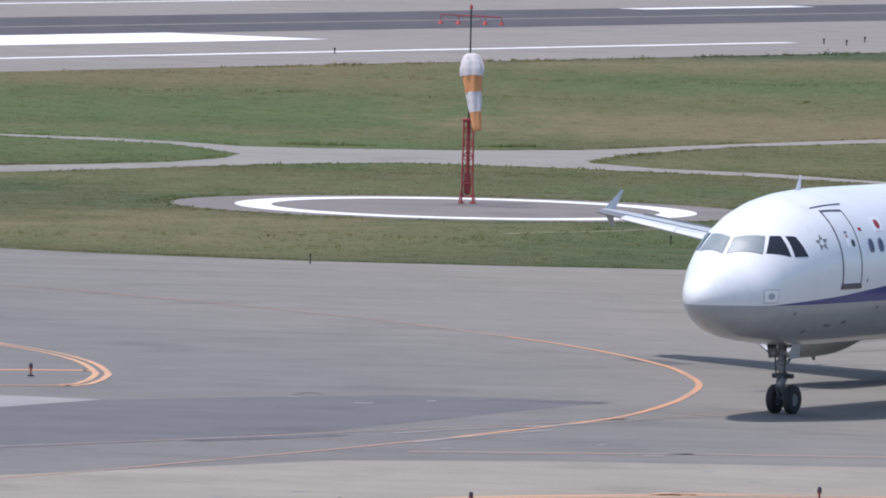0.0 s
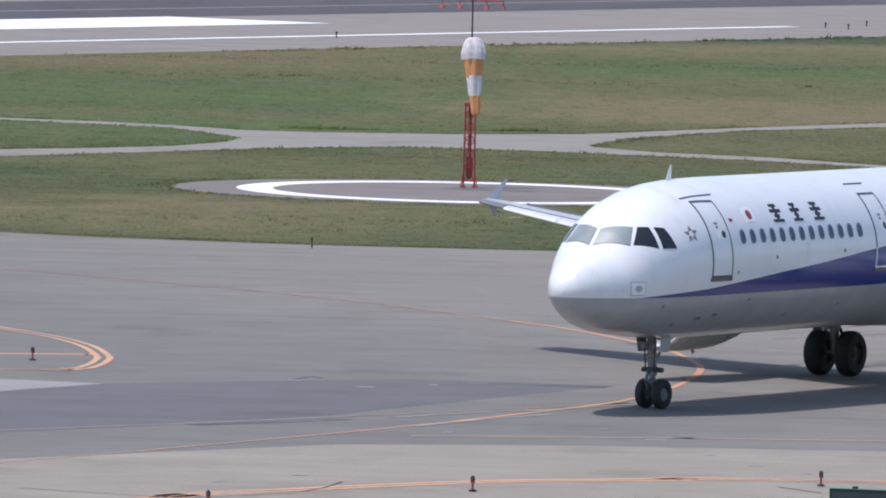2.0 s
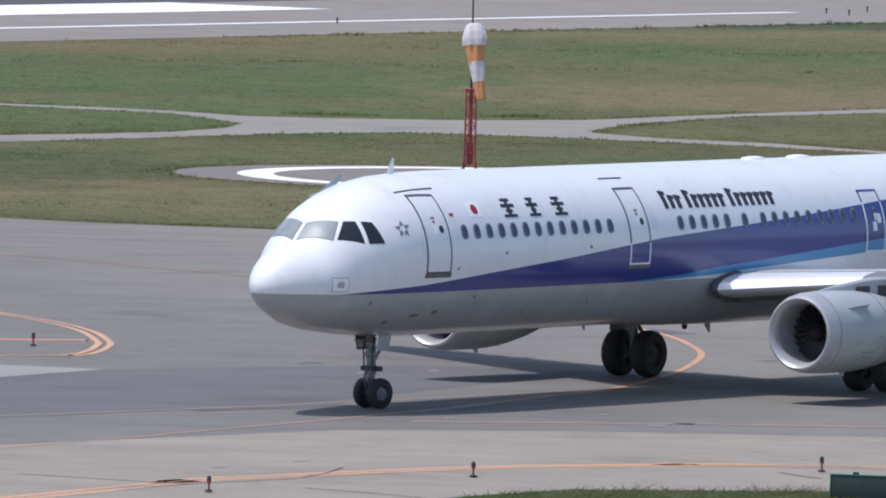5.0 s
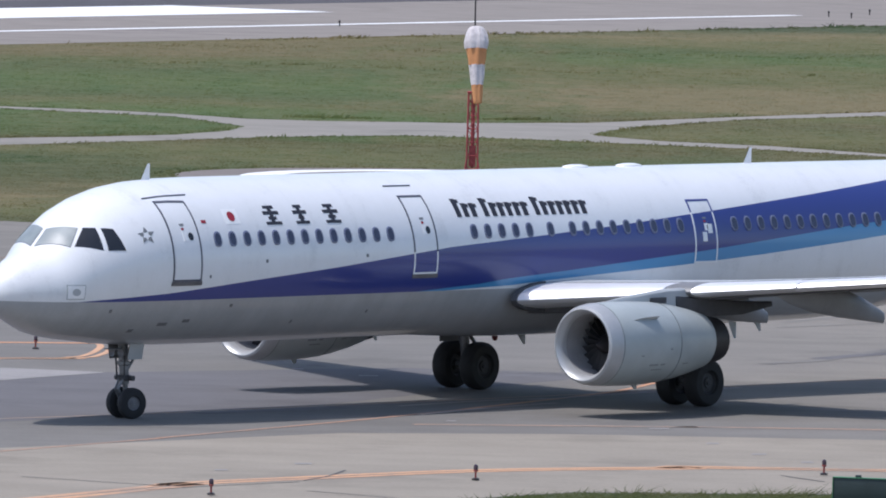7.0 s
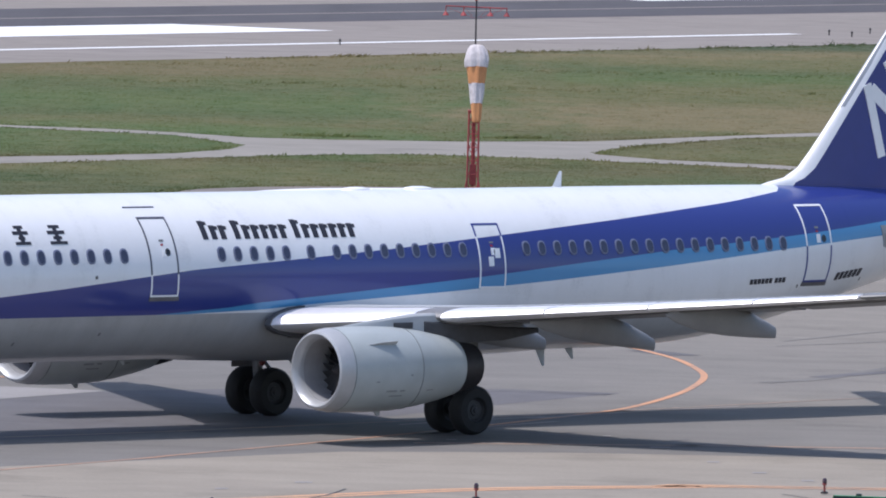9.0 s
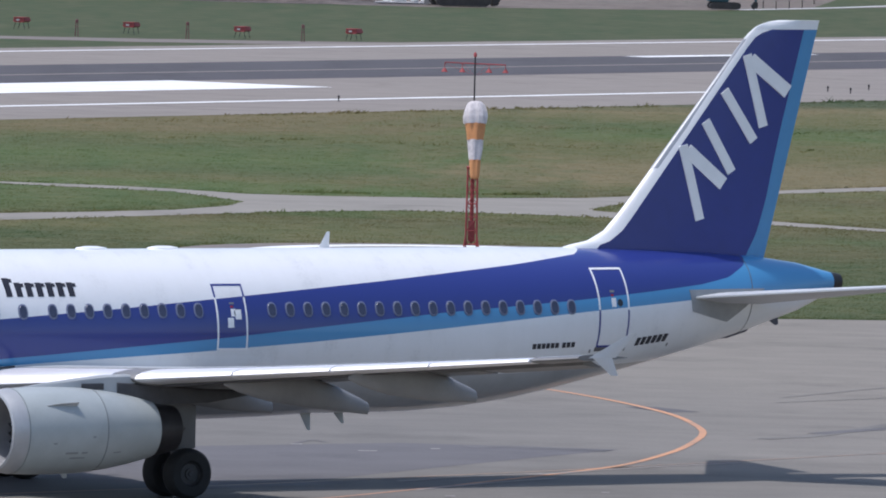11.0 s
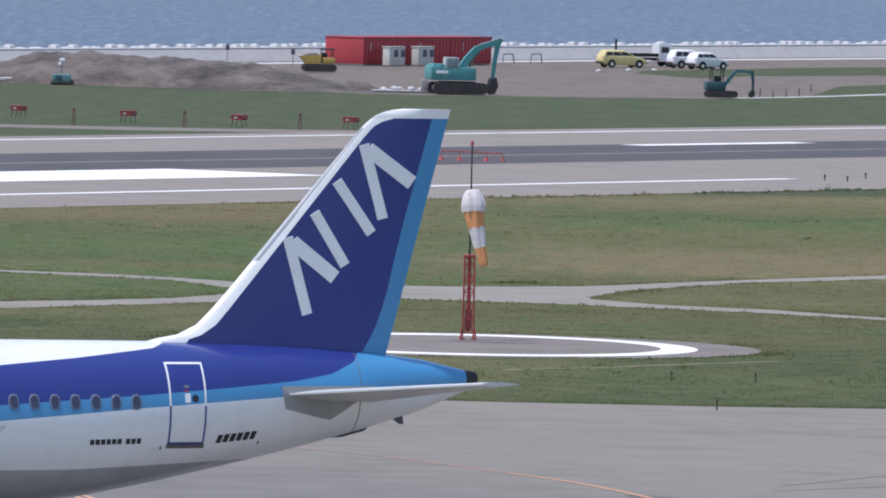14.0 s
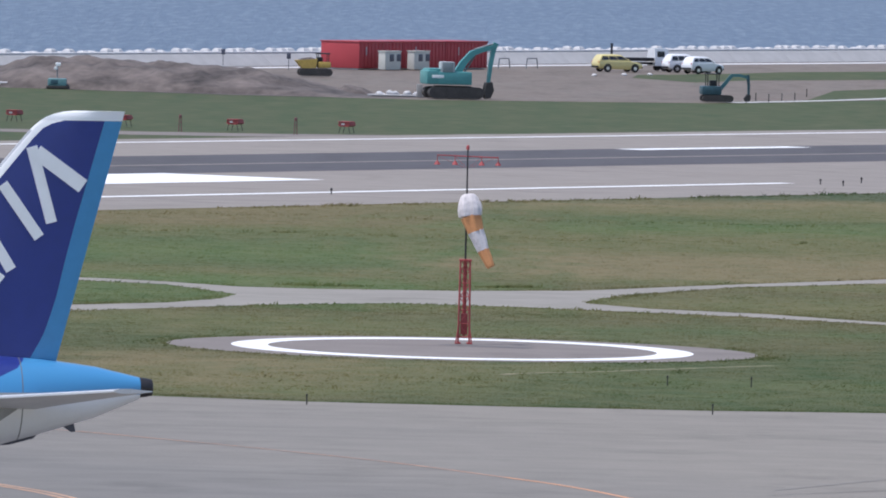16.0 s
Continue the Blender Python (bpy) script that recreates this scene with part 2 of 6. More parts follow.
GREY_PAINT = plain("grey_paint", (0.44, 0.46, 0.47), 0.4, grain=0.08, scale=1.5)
TAIL_GREY = plain("tailplane_paint", (0.56, 0.57, 0.58), 0.4, grain=0.12, scale=1.2)
PLATE_GREY = plain("sealing_plate_paint", (0.30, 0.31, 0.315), 0.45, grain=0.2, scale=1.5)
NACELLE = plain("nacelle_paint", (0.385, 0.42, 0.42), 0.38, grain=0.10, scale=1.5, coat=0.1)
# Grey darkened to paint in the shade under the wing; also small marks.
SHADE_MARK_GREY = plain("wing_shade_and_mark_grey", (0.165, 0.168, 0.175), 0.45, grain=0.15, scale=1.0)
METAL = plain("bare_aluminium", (0.74, 0.74, 0.76), 0.28, 1.0, grain=0.08)
SLAT = plain("slat_metal", (0.80, 0.80, 0.82), 0.42, 0.45, grain=0.08, scale=1.0)
FENCE = plain("fence_paint", (0.60, 0.61, 0.62), 0.4, grain=0.06)
HUB_GREY = plain("hub_grey", (0.17, 0.17, 0.18), 0.5, 0.3, grain=0.3)
FAIRING = plain("fairing_paint", (0.235, 0.24, 0.25), 0.45, grain=0.15, scale=1.5)
COWL_SEAM = plain("cowl_seam", (0.24, 0.26, 0.265), 0.5, grain=0.1)
# Near black for painted shade under the wing, and for seal and vents.
SHADE_SEAL_DARK = plain("wing_shade_and_seal_dark", (0.07, 0.07, 0.075), 0.7, grain=0.3)
# Holds the shade on the main wheel hubs; also plain dark hoses, collars.
SHADED_HUB_HOSE = plain("shaded_hub_and_hose_dark", (0.07, 0.07, 0.075), 0.6, 0.3, grain=0.3)
FIN_EDGE = plain("fin_edge_metal", (0.42, 0.43, 0.45), 0.4, 0.3, grain=0.1)
LIP = plain("intake_lip_metal", (0.44, 0.45, 0.46), 0.4, 0.3, grain=0.08)
FAN = plain("fan_blade_metal", (0.065, 0.065, 0.07), 0.45, 0.3, grain=0.15)
DUCT = plain("intake_duct_paint", (0.30, 0.30, 0.31), 0.5, grain=0.15)
DARK_METAL = plain("dark_metal", (0.045, 0.042, 0.045), 0.5, 0.6, grain=0.3)
STEEL = plain("gear_steel", (0.22, 0.225, 0.235), 0.45, 0.5, grain=0.3, fine=20)
TYRE = plain("tyre_rubber", (0.022, 0.022, 0.024), 0.75, grain=0.3, fine=20)
GLASS_DARK = plain("dark_window_glass", (0.025, 0.028, 0.035), 0.12, grain=0.1)
# Pale base colour paints the sky's reflection into the glass.
PALE_REFLECTION = plain("painted_reflection_glass", (0.23, 0.265, 0.275), 0.42, grain=0.15)
PANE = plain("cabin_window_pane", (0.050, 0.058, 0.100), 0.2, grain=0.2)
INK = plain("black_lettering", (0.025, 0.025, 0.035), 0.5)
SEAM = plain("dark_seam", (0.085, 0.09, 0.12), 0.5)
RED = plain("red_paint", (0.42, 0.035, 0.030), 0.5, grain=0.25, fine=20)
CRIMSON = plain("crimson_paint", (0.34, 0.02, 0.035), 0.4)
PAINT_RED_OLD = plain("weathered_red_paint", (0.33, 0.055, 0.055), 0.6, grain=0.3, scale=1.2)
ORANGE_CLOTH = plain("orange_cloth", (0.64, 0.29, 0.12), 0.85, grain=0.12, scale=4)
WHITE_CLOTH = plain("white_cloth", (0.66, 0.61, 0.61), 0.85, grain=0.22, scale=6)


# ---- mesh helpers ----
def part(name, bm, material, parent=None, label="", smooth=True, shape=None):
    """Links a bmesh as one mesh object under a thing or a part."""
    data = bpy.data.meshes.new(name)
    if shape:
        bmesh.ops.transform(bm, matrix=shape, verts=bm.verts)
    bmesh.ops.recalc_face_normals(bm, faces=bm.faces)
    bm.to_mesh(data)
    bm.free()
    data.materials.append(material)
    for p in data.polygons:
        p.use_smooth = smooth
    if smooth:
        data.set_sharp_from_angle(angle=radians(38))
    ob = new(name, data)
    if parent:
        ob.parent = parent
    if label:
        tagged(ob, label)
    return ob


def thing(name, m, label, category, group="", kind=""):
    ob = new(name)
    ob.matrix_world = m
    ob.empty_display_size = 0.3
    return tagged(ob, label, category, group, kind)


def box(size, at=(0, 0, 0), bevel=0.0, bm=None, turn=None):
    bm = bm or bmesh.new()
    r = bmesh.ops.create_cube(bm, size=1.0)
    verts = r["verts"]
    bmesh.ops.scale(bm, vec=size, verts=verts)
    if bevel:
        edges = list({e for v in verts for e in v.link_edges})
        rb = bmesh.ops.bevel(bm, geom=edges, offset=bevel, segments=2, affect="EDGES", profile=0.6)
        verts = list({v for f in rb["faces"] for v in f.verts} | {v for v in verts if v.is_valid})
    if turn:
        bmesh.ops.transform(bm, matrix=turn, verts=verts)
    bmesh.ops.translate(bm, vec=at, verts=verts)
    return bm


def rod(a, b, r0, r1=None, sides=10, bm=None):
    """A tapered round bar from a to b."""
    bm = bm or bmesh.new()
    a, b = Vector(a), Vector(b)
    d = b - a
    m = Matrix.Translation((a + b) / 2) @ d.to_track_quat("Z", "Y").to_matrix().to_4x4()
    bmesh.ops.create_cone(bm, cap_ends=True, segments=sides, radius1=r0, radius2=r0 if r1 is None else r1, depth=d.length, matrix=m)
    return bm


def rings(sections, close=(True, True), bm=None):
    """A skin over rings of points, each ring a closed loop with the same count."""
    bm = bm or bmesh.new()
    loops = [[bm.verts.new(p) for p in s] for s in sections]
    n = len(loops[0])
    for s, t in zip(loops, loops[1:]):
        for i in range(n):
            bm.faces.new((s[i], s[(i + 1) % n], t[(i + 1) % n], t[i]))
    if close[0]:
        bm.faces.new(list(reversed(loops[0])))
    if close[1]:
        bm.faces.new(loops[-1])
    return bm


def turned(profile, sides=32, axis="X", at=(0, 0, 0), closed=False, ends=True):
    """A body of revolution from (along, radius) pairs."""
    out = []
    for u, r in profile:
        ring = []
        for i in range(sides):
            a = 2 * math.pi * i / sides
            c, s = r * math.cos(a), r * math.sin(a)
            p = {"X": (u, c, s), "Y": (c, u, s), "Z": (c, s, u)}[axis]
            ring.append(Vector(p) + Vector(at))
        out.append(ring)
    if closed:
        out.append(out[0])
        bm = rings(out, (False, False))
        bmesh.ops.remove_doubles(bm, verts=bm.verts, dist=1e-5)
        return bm
    return rings(out, (ends, ends))


def sheet(name, outline, z, material, label="", category="", kind="structure"):
    bm = bmesh.new()
    f = bm.faces.new([bm.verts.new((x, y, z)) for x, y in outline])
    if f.normal.z < 0:
        f.normal_flip()
    bmesh.ops.triangulate(bm, faces=[f])
    ob = part(name, bm, material, smooth=False)
    for p in ob.data.polygons:
        if p.normal.z < 0:
            p.flip()
    return tagged(ob, label, category, kind=kind)


def smooth_line(pts, steps=8):
    """A soft line through points."""
    p = [Vector((*q, 0)) for q in pts]
    p = [p[0] * 2 - p[1]] + p + [p[-1] * 2 - p[-2]]
    out = []
    for i in range(1, len(p) - 2):
        for k in range(steps):
            t = k / steps
            a, b, c, d = p[i - 1:i + 3]
            out.append(0.5 * (2 * b + (c - a) * t + (2 * a - 5 * b + 4 * c - d) * t * t + (3 * b - a - 3 * c + d) * t ** 3))
    return out + [p[-2]]


def stripe(name, pts, width, z, material, label, offsets=(0.0,), steps=8):
    """One or more parallel painted lines."""
    bm = bmesh.new()
    line = smooth_line(pts, steps)
    for off in offsets:
        last = None
        for i, p in enumerate(line):
            d = line[min(i + 1, len(line) - 1)] - line[max(i - 1, 0)]
            n = Vector((-d.y, d.x, 0)).normalized()
            w = width / 2
            a, b = (bm.verts.new((p + n * (off + s * w)) + Vector((0, 0, z))) for s in (-1, 1))
            if last:
                bm.faces.new((last[0], a, b, last[1]))
            last = (a, b)
    ob = part(name, bm, material, smooth=False)
    return tagged(ob, label, "painted line", kind="structure")


# ---- ground ----
U = Vector((math.cos(radians(56)), math.sin(radians(56))))
N = Vector((-U.y, U.x))


def along(base, u, n):
    return (base[0] + U.x * u + N.x * n, base[1] + U.y * u + N.y * n)


SHORE = Vector((-36.4, 947.0))
SU = Vector((77.3, 129.0)).normalized()
SN = Vector((-SU.y, SU.x))


def shore(u, n):
    p = SHORE + SU * u + SN * n
    return (p.x, p.y)


sheet("ground", [shore(-3000, -3), shore(-3000, -2600), shore(3000, -2600), shore(3000, -3)], 0.0, GRASS, "rough airfield grass, green with dry yellow patches", "grass")
sheet("sea", [shore(-9000, 1.5), shore(9000, 1.5), shore(9000, 14000), shore(-9000, 14000)], -3.0, WATER, "choppy blue-grey sea water beyond the seawall", "sea")
sheet("taxiway", [(-260, 393), (-60, 389), (-14.7, 385.6), (-10.9, 383.4), (-4.3, 381.6), (2, 381.3), (9, 381.5), (14.8, 382.6), (60, 386), (260, 400),
                  (260, 276), (40, 266), (8.7, 262.2), (3.0, 261.0), (1.0, 258.5), (-2, 254), (-8, 240), (-40, 200), (-260, 180)], 0.004, ASPHALT,
      "grey weathered taxiway asphalt with tyre streaks", "taxiway")
sheet("concrete_apron", [(-40, 252), (-12, 270), (-2.4, 280), (3, 281.5), (11, 282), (60, 284), (60, 269), (8.7, 262.4), (3.0, 261.2), (1.0, 258.7), (-2, 254.2), (-8, 240.2), (-40, 210)],
      0.006, CONCRETE, "pale worn concrete strip along the taxiway edge", "pavement")
sheet("asphalt_patch", [(-40, 270), (-11.3, 298), (-8.8, 302.4), (-1.1, 307.4), (4.7, 306.6), (1.8, 301), (-3.0, 290.9), (-6.6, 286.2), (-10.6, 281.5), (-40, 252.5)],
      0.008, ASPHALT_DARK, "darker bluish resurfaced asphalt patch", "pavement")
sheet("pale_patch", [(-11.5, 303.4), (-8.8, 302.4), (-11.3, 298.1), (-30, 280), (-30, 287)], 0.010, PALE_WEDGE, "pale concrete wedge beside the dark asphalt", "pavement")
CURVE = [(-60, 392), (-30, 374), (-13.8, 361.2), (-8.3, 354.9), (-4.8, 350.0), (-1.3, 344.4), (2.0, 337.6), (3.6, 334.0), (5.2, 329.0), (6.4, 323.8), (6.95, 319.0), (7.1, 315.3),
         (6.8, 311.2), (6.1, 306.1), (4.8, 300.2), (3.3, 296.3), (0.4, 289.9), (-2.4, 284.4), (-6.4, 277.2), (-10.2, 270.7), (-40, 222)]
stripe("curved_line", CURVE[:7], 0.17, 0.013, LINE_WORN, "worn orange taxi guide line curving over asphalt")
stripe("curved_line", CURVE[6:17], 0.20, 0.0135, LINE_ORANGE, "bright orange bend of the taxi guide line")
stripe("curved_line", CURVE[16:], 0.17, 0.013, LINE_WORN, "worn orange taxi guide line curving over asphalt")
stripe("straight_line", [(-40, 256), (-10.7, 282.5), (-5.3, 287.8), (0.4, 294.0), (4.7, 298.9), (9.3, 304.6), (60, 366)], 0.16, 0.012, LINE_FADED, "faded orange straight guide line on asphalt")
stripe("thin_line", [(-0.7, 283.9), (5.9, 285.2), (11.1, 285.9), (60, 291)], 0.35, 0.011, LINE_FADED, "thin faded orange line on concrete")
stripe("edge_line", [(-40, 200), (-8.7, 255.3), (-6.1, 260.4), (-3.0, 263.8), (1.0, 267.6), (5.6, 269.9), (10.5, 270.8), (60, 274)], 0.34, 0.013, LINE_EDGE,
       "double pale orange taxiway edge line", offsets=(-0.24, 0.24))
stripe("nested_line", [(-20, 343), (-15.2, 333.8), (-13.8, 331.0), (-12.5, 328.2), (-10.7, 323.9), (-9.6, 319.6), (-9.03, 315.0), (-9.0, 312.8), (-9.2, 310.2), (-9.7, 308.6), (-11.7, 307.4), (-30, 301)], 0.19, 0.013, LINE_EDGE,
       "double orange curved line round the island", offsets=(0.0, -0.34))
stripe("island_line", [(-30, 310.5), (-11.9, 315.0), (-9.4, 315.6)], 0.5, 0.012, LINE_ORANGE, "orange line pointing into the island curve")

# service roads and the wind indicator's pad
SERVICE_ROAD = [(-60, 508), (-18.8, 489.0), (-13.9, 486.9), (-11.4, 484.9), (-8.4, 481.3), (-5.2, 480.7), (0.5, 482.0), (5.9, 485.3), (11.4, 494.5), (19.5, 506.7), (60, 560),
                (60, 550), (19.3, 501.6), (12.5, 493.0), (8.0, 482.4), (6.2, 475.0), (5.9, 471.7), (8.5, 467.3), (13.0, 464.7), (17.7, 458.6), (60, 410),
                (60, 405), (17.6, 456.4), (11.8, 461.5), (7.3, 463.8), (2.8, 466.2), (-1.8, 467.2), (-6.3, 463.3), (-10.7, 457.4), (-14.3, 452.4), (-17.2, 448.7), (-60, 395),
                (-60, 404), (-17.5, 455.4), (-14.2, 458.6), (-10.9, 462.6), (-8.9, 468.0), (-8.3, 473.0), (-11.5, 482.2), (-14.1, 483.6), (-18.7, 486.6), (-60, 504)]
sheet("service_road", SERVICE_ROAD, 0.004, ROAD, "grey asphalt service road forking through the grass", "road")
PADC = (0.85, 425.3)


def disc_sheet(name, r0, r1, z, material, label, category, squash=1.0):
    bm = bmesh.new()
    k = 96
    loops = [[bm.verts.new((PADC[0] + r * math.cos(2 * math.pi * i / k), PADC[1] + r * squash * math.sin(2 * math.pi * i / k), z)) for i in range(k)] for r in (r0, r1) if r > 0]
    if len(loops) == 1:
        bm.faces.new(loops[0])
    else:
        for i in range(k):
            j = (i + 1) % k
            bm.faces.new((loops[0][i], loops[1][i], loops[1][j], loops[0][j]))
    ob = part(name, bm, material, smooth=False)
    return tagged(ob, label, category, kind="structure")


disc_sheet("pad", 0, 10.85, 0.004, PAD, "round asphalt pad under the wind indicator", "pavement", 0.93)
disc_sheet("pad_ring", 7.15, 8.5, 0.008, LINE_WHITE, "broad white painted ring on the pad", "painted line", 1.07)

# runway
NEAR = (0.5, 627.2)
sheet("runway", [along(NEAR, -900, -12.5), along(NEAR, 900, -12.5), along(NEAR, 900, 69.5), along(NEAR, -900, 69.5)], 0.008, RUNWAY_MAT, "pale grey runway asphalt", "runway")
sheet("rubber_band", [along(NEAR, -900, 24), along(NEAR, 900, 24), along(NEAR, 900, 46), along(NEAR, -900, 46)], 0.016, RUBBER, "dark rubber-stained strip along the runway middle", "runway")
sheet("runway_centre_line", [along(NEAR, -900, 33.6), along(NEAR, 900, 33.6), along(NEAR, 900, 34.5), along(NEAR, -900, 34.5)], 0.024, RUNWAY_MAT, "faint worn centre line on the rubbered strip", "painted line")
sheet("runway_edge_line", [along(NEAR, -900, -0.5), along(NEAR, 34, -0.5), along(NEAR, 34, 0.6), along(NEAR, -900, 0.6)], 0.024, LINE_WHITE, "white runway side line", "painted line")
sheet("runway_far_line", [along(NEAR, -900, 64.0), along(NEAR, 900, 64.0), along(NEAR, 900, 65.0), along(NEAR, -900, 65.0)], 0.024, LINE_WHITE, "white far runway side line", "painted line")
sheet("aiming_block", [along((-6.5, 640.8), -60, 0), along((-6.5, 640.8), 0, 0), along((-6.5, 640.8), 0, 11), along((-6.5, 640.8), -60, 11)], 0.024, LINE_WHITE, "large white aiming point block on the runway", "painted line")
sheet("aiming_block_far", [along((22.6, 741.1), -21, -1.8), along((22.6, 741.1), -1, -1.8), along((22.6, 741.1), -1, 0.2), along((22.6, 741.1), -21, 0.2)], 0.024, LINE_WHITE, "white touchdown block on the far half of the runway", "painted line")

# ---- airliner ----
# stations along the body: from the nose, top, bottom, half width
STATIONS = [(0.22, 3.25, 3.15, 0.05), (0.27, 3.42, 2.98, 0.23), (0.39, 3.60, 2.80, 0.415), (0.62, 3.81, 2.61, 0.63), (0.94, 4.00, 2.44, 0.84), (1.29, 4.16, 2.29, 1.04), (1.60, 4.29, 2.17, 1.20),
            (2.0, 4.69, 2.08, 1.38), (2.4, 5.00, 2.02, 1.51), (2.9, 5.29, 1.97, 1.65), (3.5, 5.53, 1.90, 1.775), (4.2, 5.71, 1.85, 1.865), (5.0, 5.82, 1.81, 1.93), (6.0, 5.88, 1.79, 1.965),
            (7.2, 5.90, 1.785, 1.975), (12, 5.905, 1.785, 1.975), (20, 5.91, 1.785, 1.975), (24, 5.91, 1.785, 1.975), (29.5, 5.91, 1.77, 1.975), (31.0, 5.91, 1.79, 1.965), (32.5, 5.905, 1.88, 1.94),
            (34, 5.90, 2.06, 1.88), (35.5, 5.89, 2.34, 1.78), (37, 5.87, 2.66, 1.62), (38.5, 5.83, 3.00, 1.41), (40, 5.77, 3.36, 1.15), (41.5, 5.67, 3.76, 0.86), (43, 5.47, 4.22, 0.55), (44.1, 5.22, 4.68, 0.27)]


def station(x):
    """Middle height, half height and half width of the body at x."""
    x = min(max(x, 0.22), 44.1)
    xs = [s[0] for s in STATIONS]
    i = max(j for j in range(len(xs) - 1) if xs[j] <= x or j == 0)
    t = (x - xs[i]) / (xs[i + 1] - xs[i])
    top, low, half = (STATIONS[i][k] * (1 - t) + STATIONS[i + 1][k] * t for k in (1, 2, 3))
    return (top + low) / 2, (top - low) / 2, half


def skin(x, z, out=0.0, side=-1):
    """The point of the body's skin at station x and height z, on the port side (-1) or starboard."""
    mid, high, half = station(x)
    k = max(-1.0, min(1.0, (z - mid) / high))
    c = math.sqrt(max(0.0, 1 - k * k))
    n = Vector((0, side * c / half, k / high)).normalized()
    return Vector((x, side * half * c, mid + high * k)) + n * out


airliner = thing("airliner", pose(0, 0, 0), "white airliner with rising blue bands and grey belly, taxiing", "airplane")


def fuselage():
    secs = []
    xs = []
    for a, b in zip(STATIONS, STATIONS[1:]):
        k = max(1, min(4, int((b[0] - a[0]) / 1.2)))
        xs += [a[0] + (b[0] - a[0]) * i / k for i in range(k)]
    xs.append(STATIONS[-1][0])
    for x in xs:
        mid, high, half = station(x)
        secs.append([(x, half * math.sin(2 * math.pi * i / 64), mid + high * math.cos(2 * math.pi * i / 64)) for i in range(64)])
    body = part("fuselage", rings(secs), LIVERY, airliner)
    part("tail_cone", turned([(44.06, 0.25), (44.25, 0.235), (44.42, 0.20), (44.44, 0.13), (44.36, 0.12)], 20, "X", (0, 0, 4.97)), DARK_METAL, airliner, "dark exhaust ring of the tail cone")
    # wing-body fairing, swelling smoothly out of the lower body
    secs = []
    for x, e, f in ((14.4, -0.05, -0.04), (15.2, -0.02, 0.0), (16.2, 0.02, 0.05), (17.4, 0.06, 0.09), (19, 0.08, 0.12), (22.5, 0.08, 0.125), (25, 0.07, 0.12), (26.6, 0.03, 0.08), (27.8, -0.01, 0.02), (28.8, -0.05, -0.04)):
        mid, high, half = station(x)
        ring = []
        for i in range(33):
            a = math.pi / 2 + math.pi * i / 32
            k = min(1.0, max(0.0, -math.cos(a) * 1.8 - 0.15))
            w = -0.03 + (e + 0.03) * k
            ring.append((x, (half + w) * math.sin(a), mid + (high + (f if k > 0.8 else w + (f - w) * k)) * math.cos(a)))
        secs.append(ring)
    part("wing_fairing", rings(secs), LIVERY, airliner)
    return body


body = fuselage()


def wing_at(v):
    """Leading edge, trailing edge, height and thickness of the wing at v metres from the middle."""
    le = 17.3 + 0.517 * (v - 2.0)
    te = 23.4 + 0.03 * (v - 2) if v < 6.3 else 23.53 + (26.35 - 23.53) * (v - 6.3) / (16.75 - 6.3)
    z = 2.72 + 0.087 * (v - 2.0) + 0.0006 * max(0, v - 4) ** 2
    return le, te, z, (0.14 - 0.035 * min(1, v / 8)) * (te - le)


AIRFOIL = [(0.0, 0.0), (0.012, 0.17), (0.05, 0.33), (0.12, 0.45), (0.25, 0.54), (0.4, 0.56), (0.6, 0.44), (0.8, 0.22), (1.0, 0.02)]


def foil(le, te, z, thick, v, lower=0.8, c0=0.0, c1=1.0):
    """One wing section at v between the chord fractions c0 and c1: over the top and back below."""
    up, dn = [], []
    cs = [c0] + [c for c, _ in AIRFOIL if c0 < c < c1] + [c1]
    for c in cs:
        h = float(np.interp(c, [a for a, _ in AIRFOIL], [b for _, b in AIRFOIL]))
        up.append((le + (te - le) * c, v, z + thick * h))
        dn.append((le + (te - le) * c, v, z - thick * h * lower))
    return up + [p for p in reversed(dn[1 if c0 == 0 else 0:])]


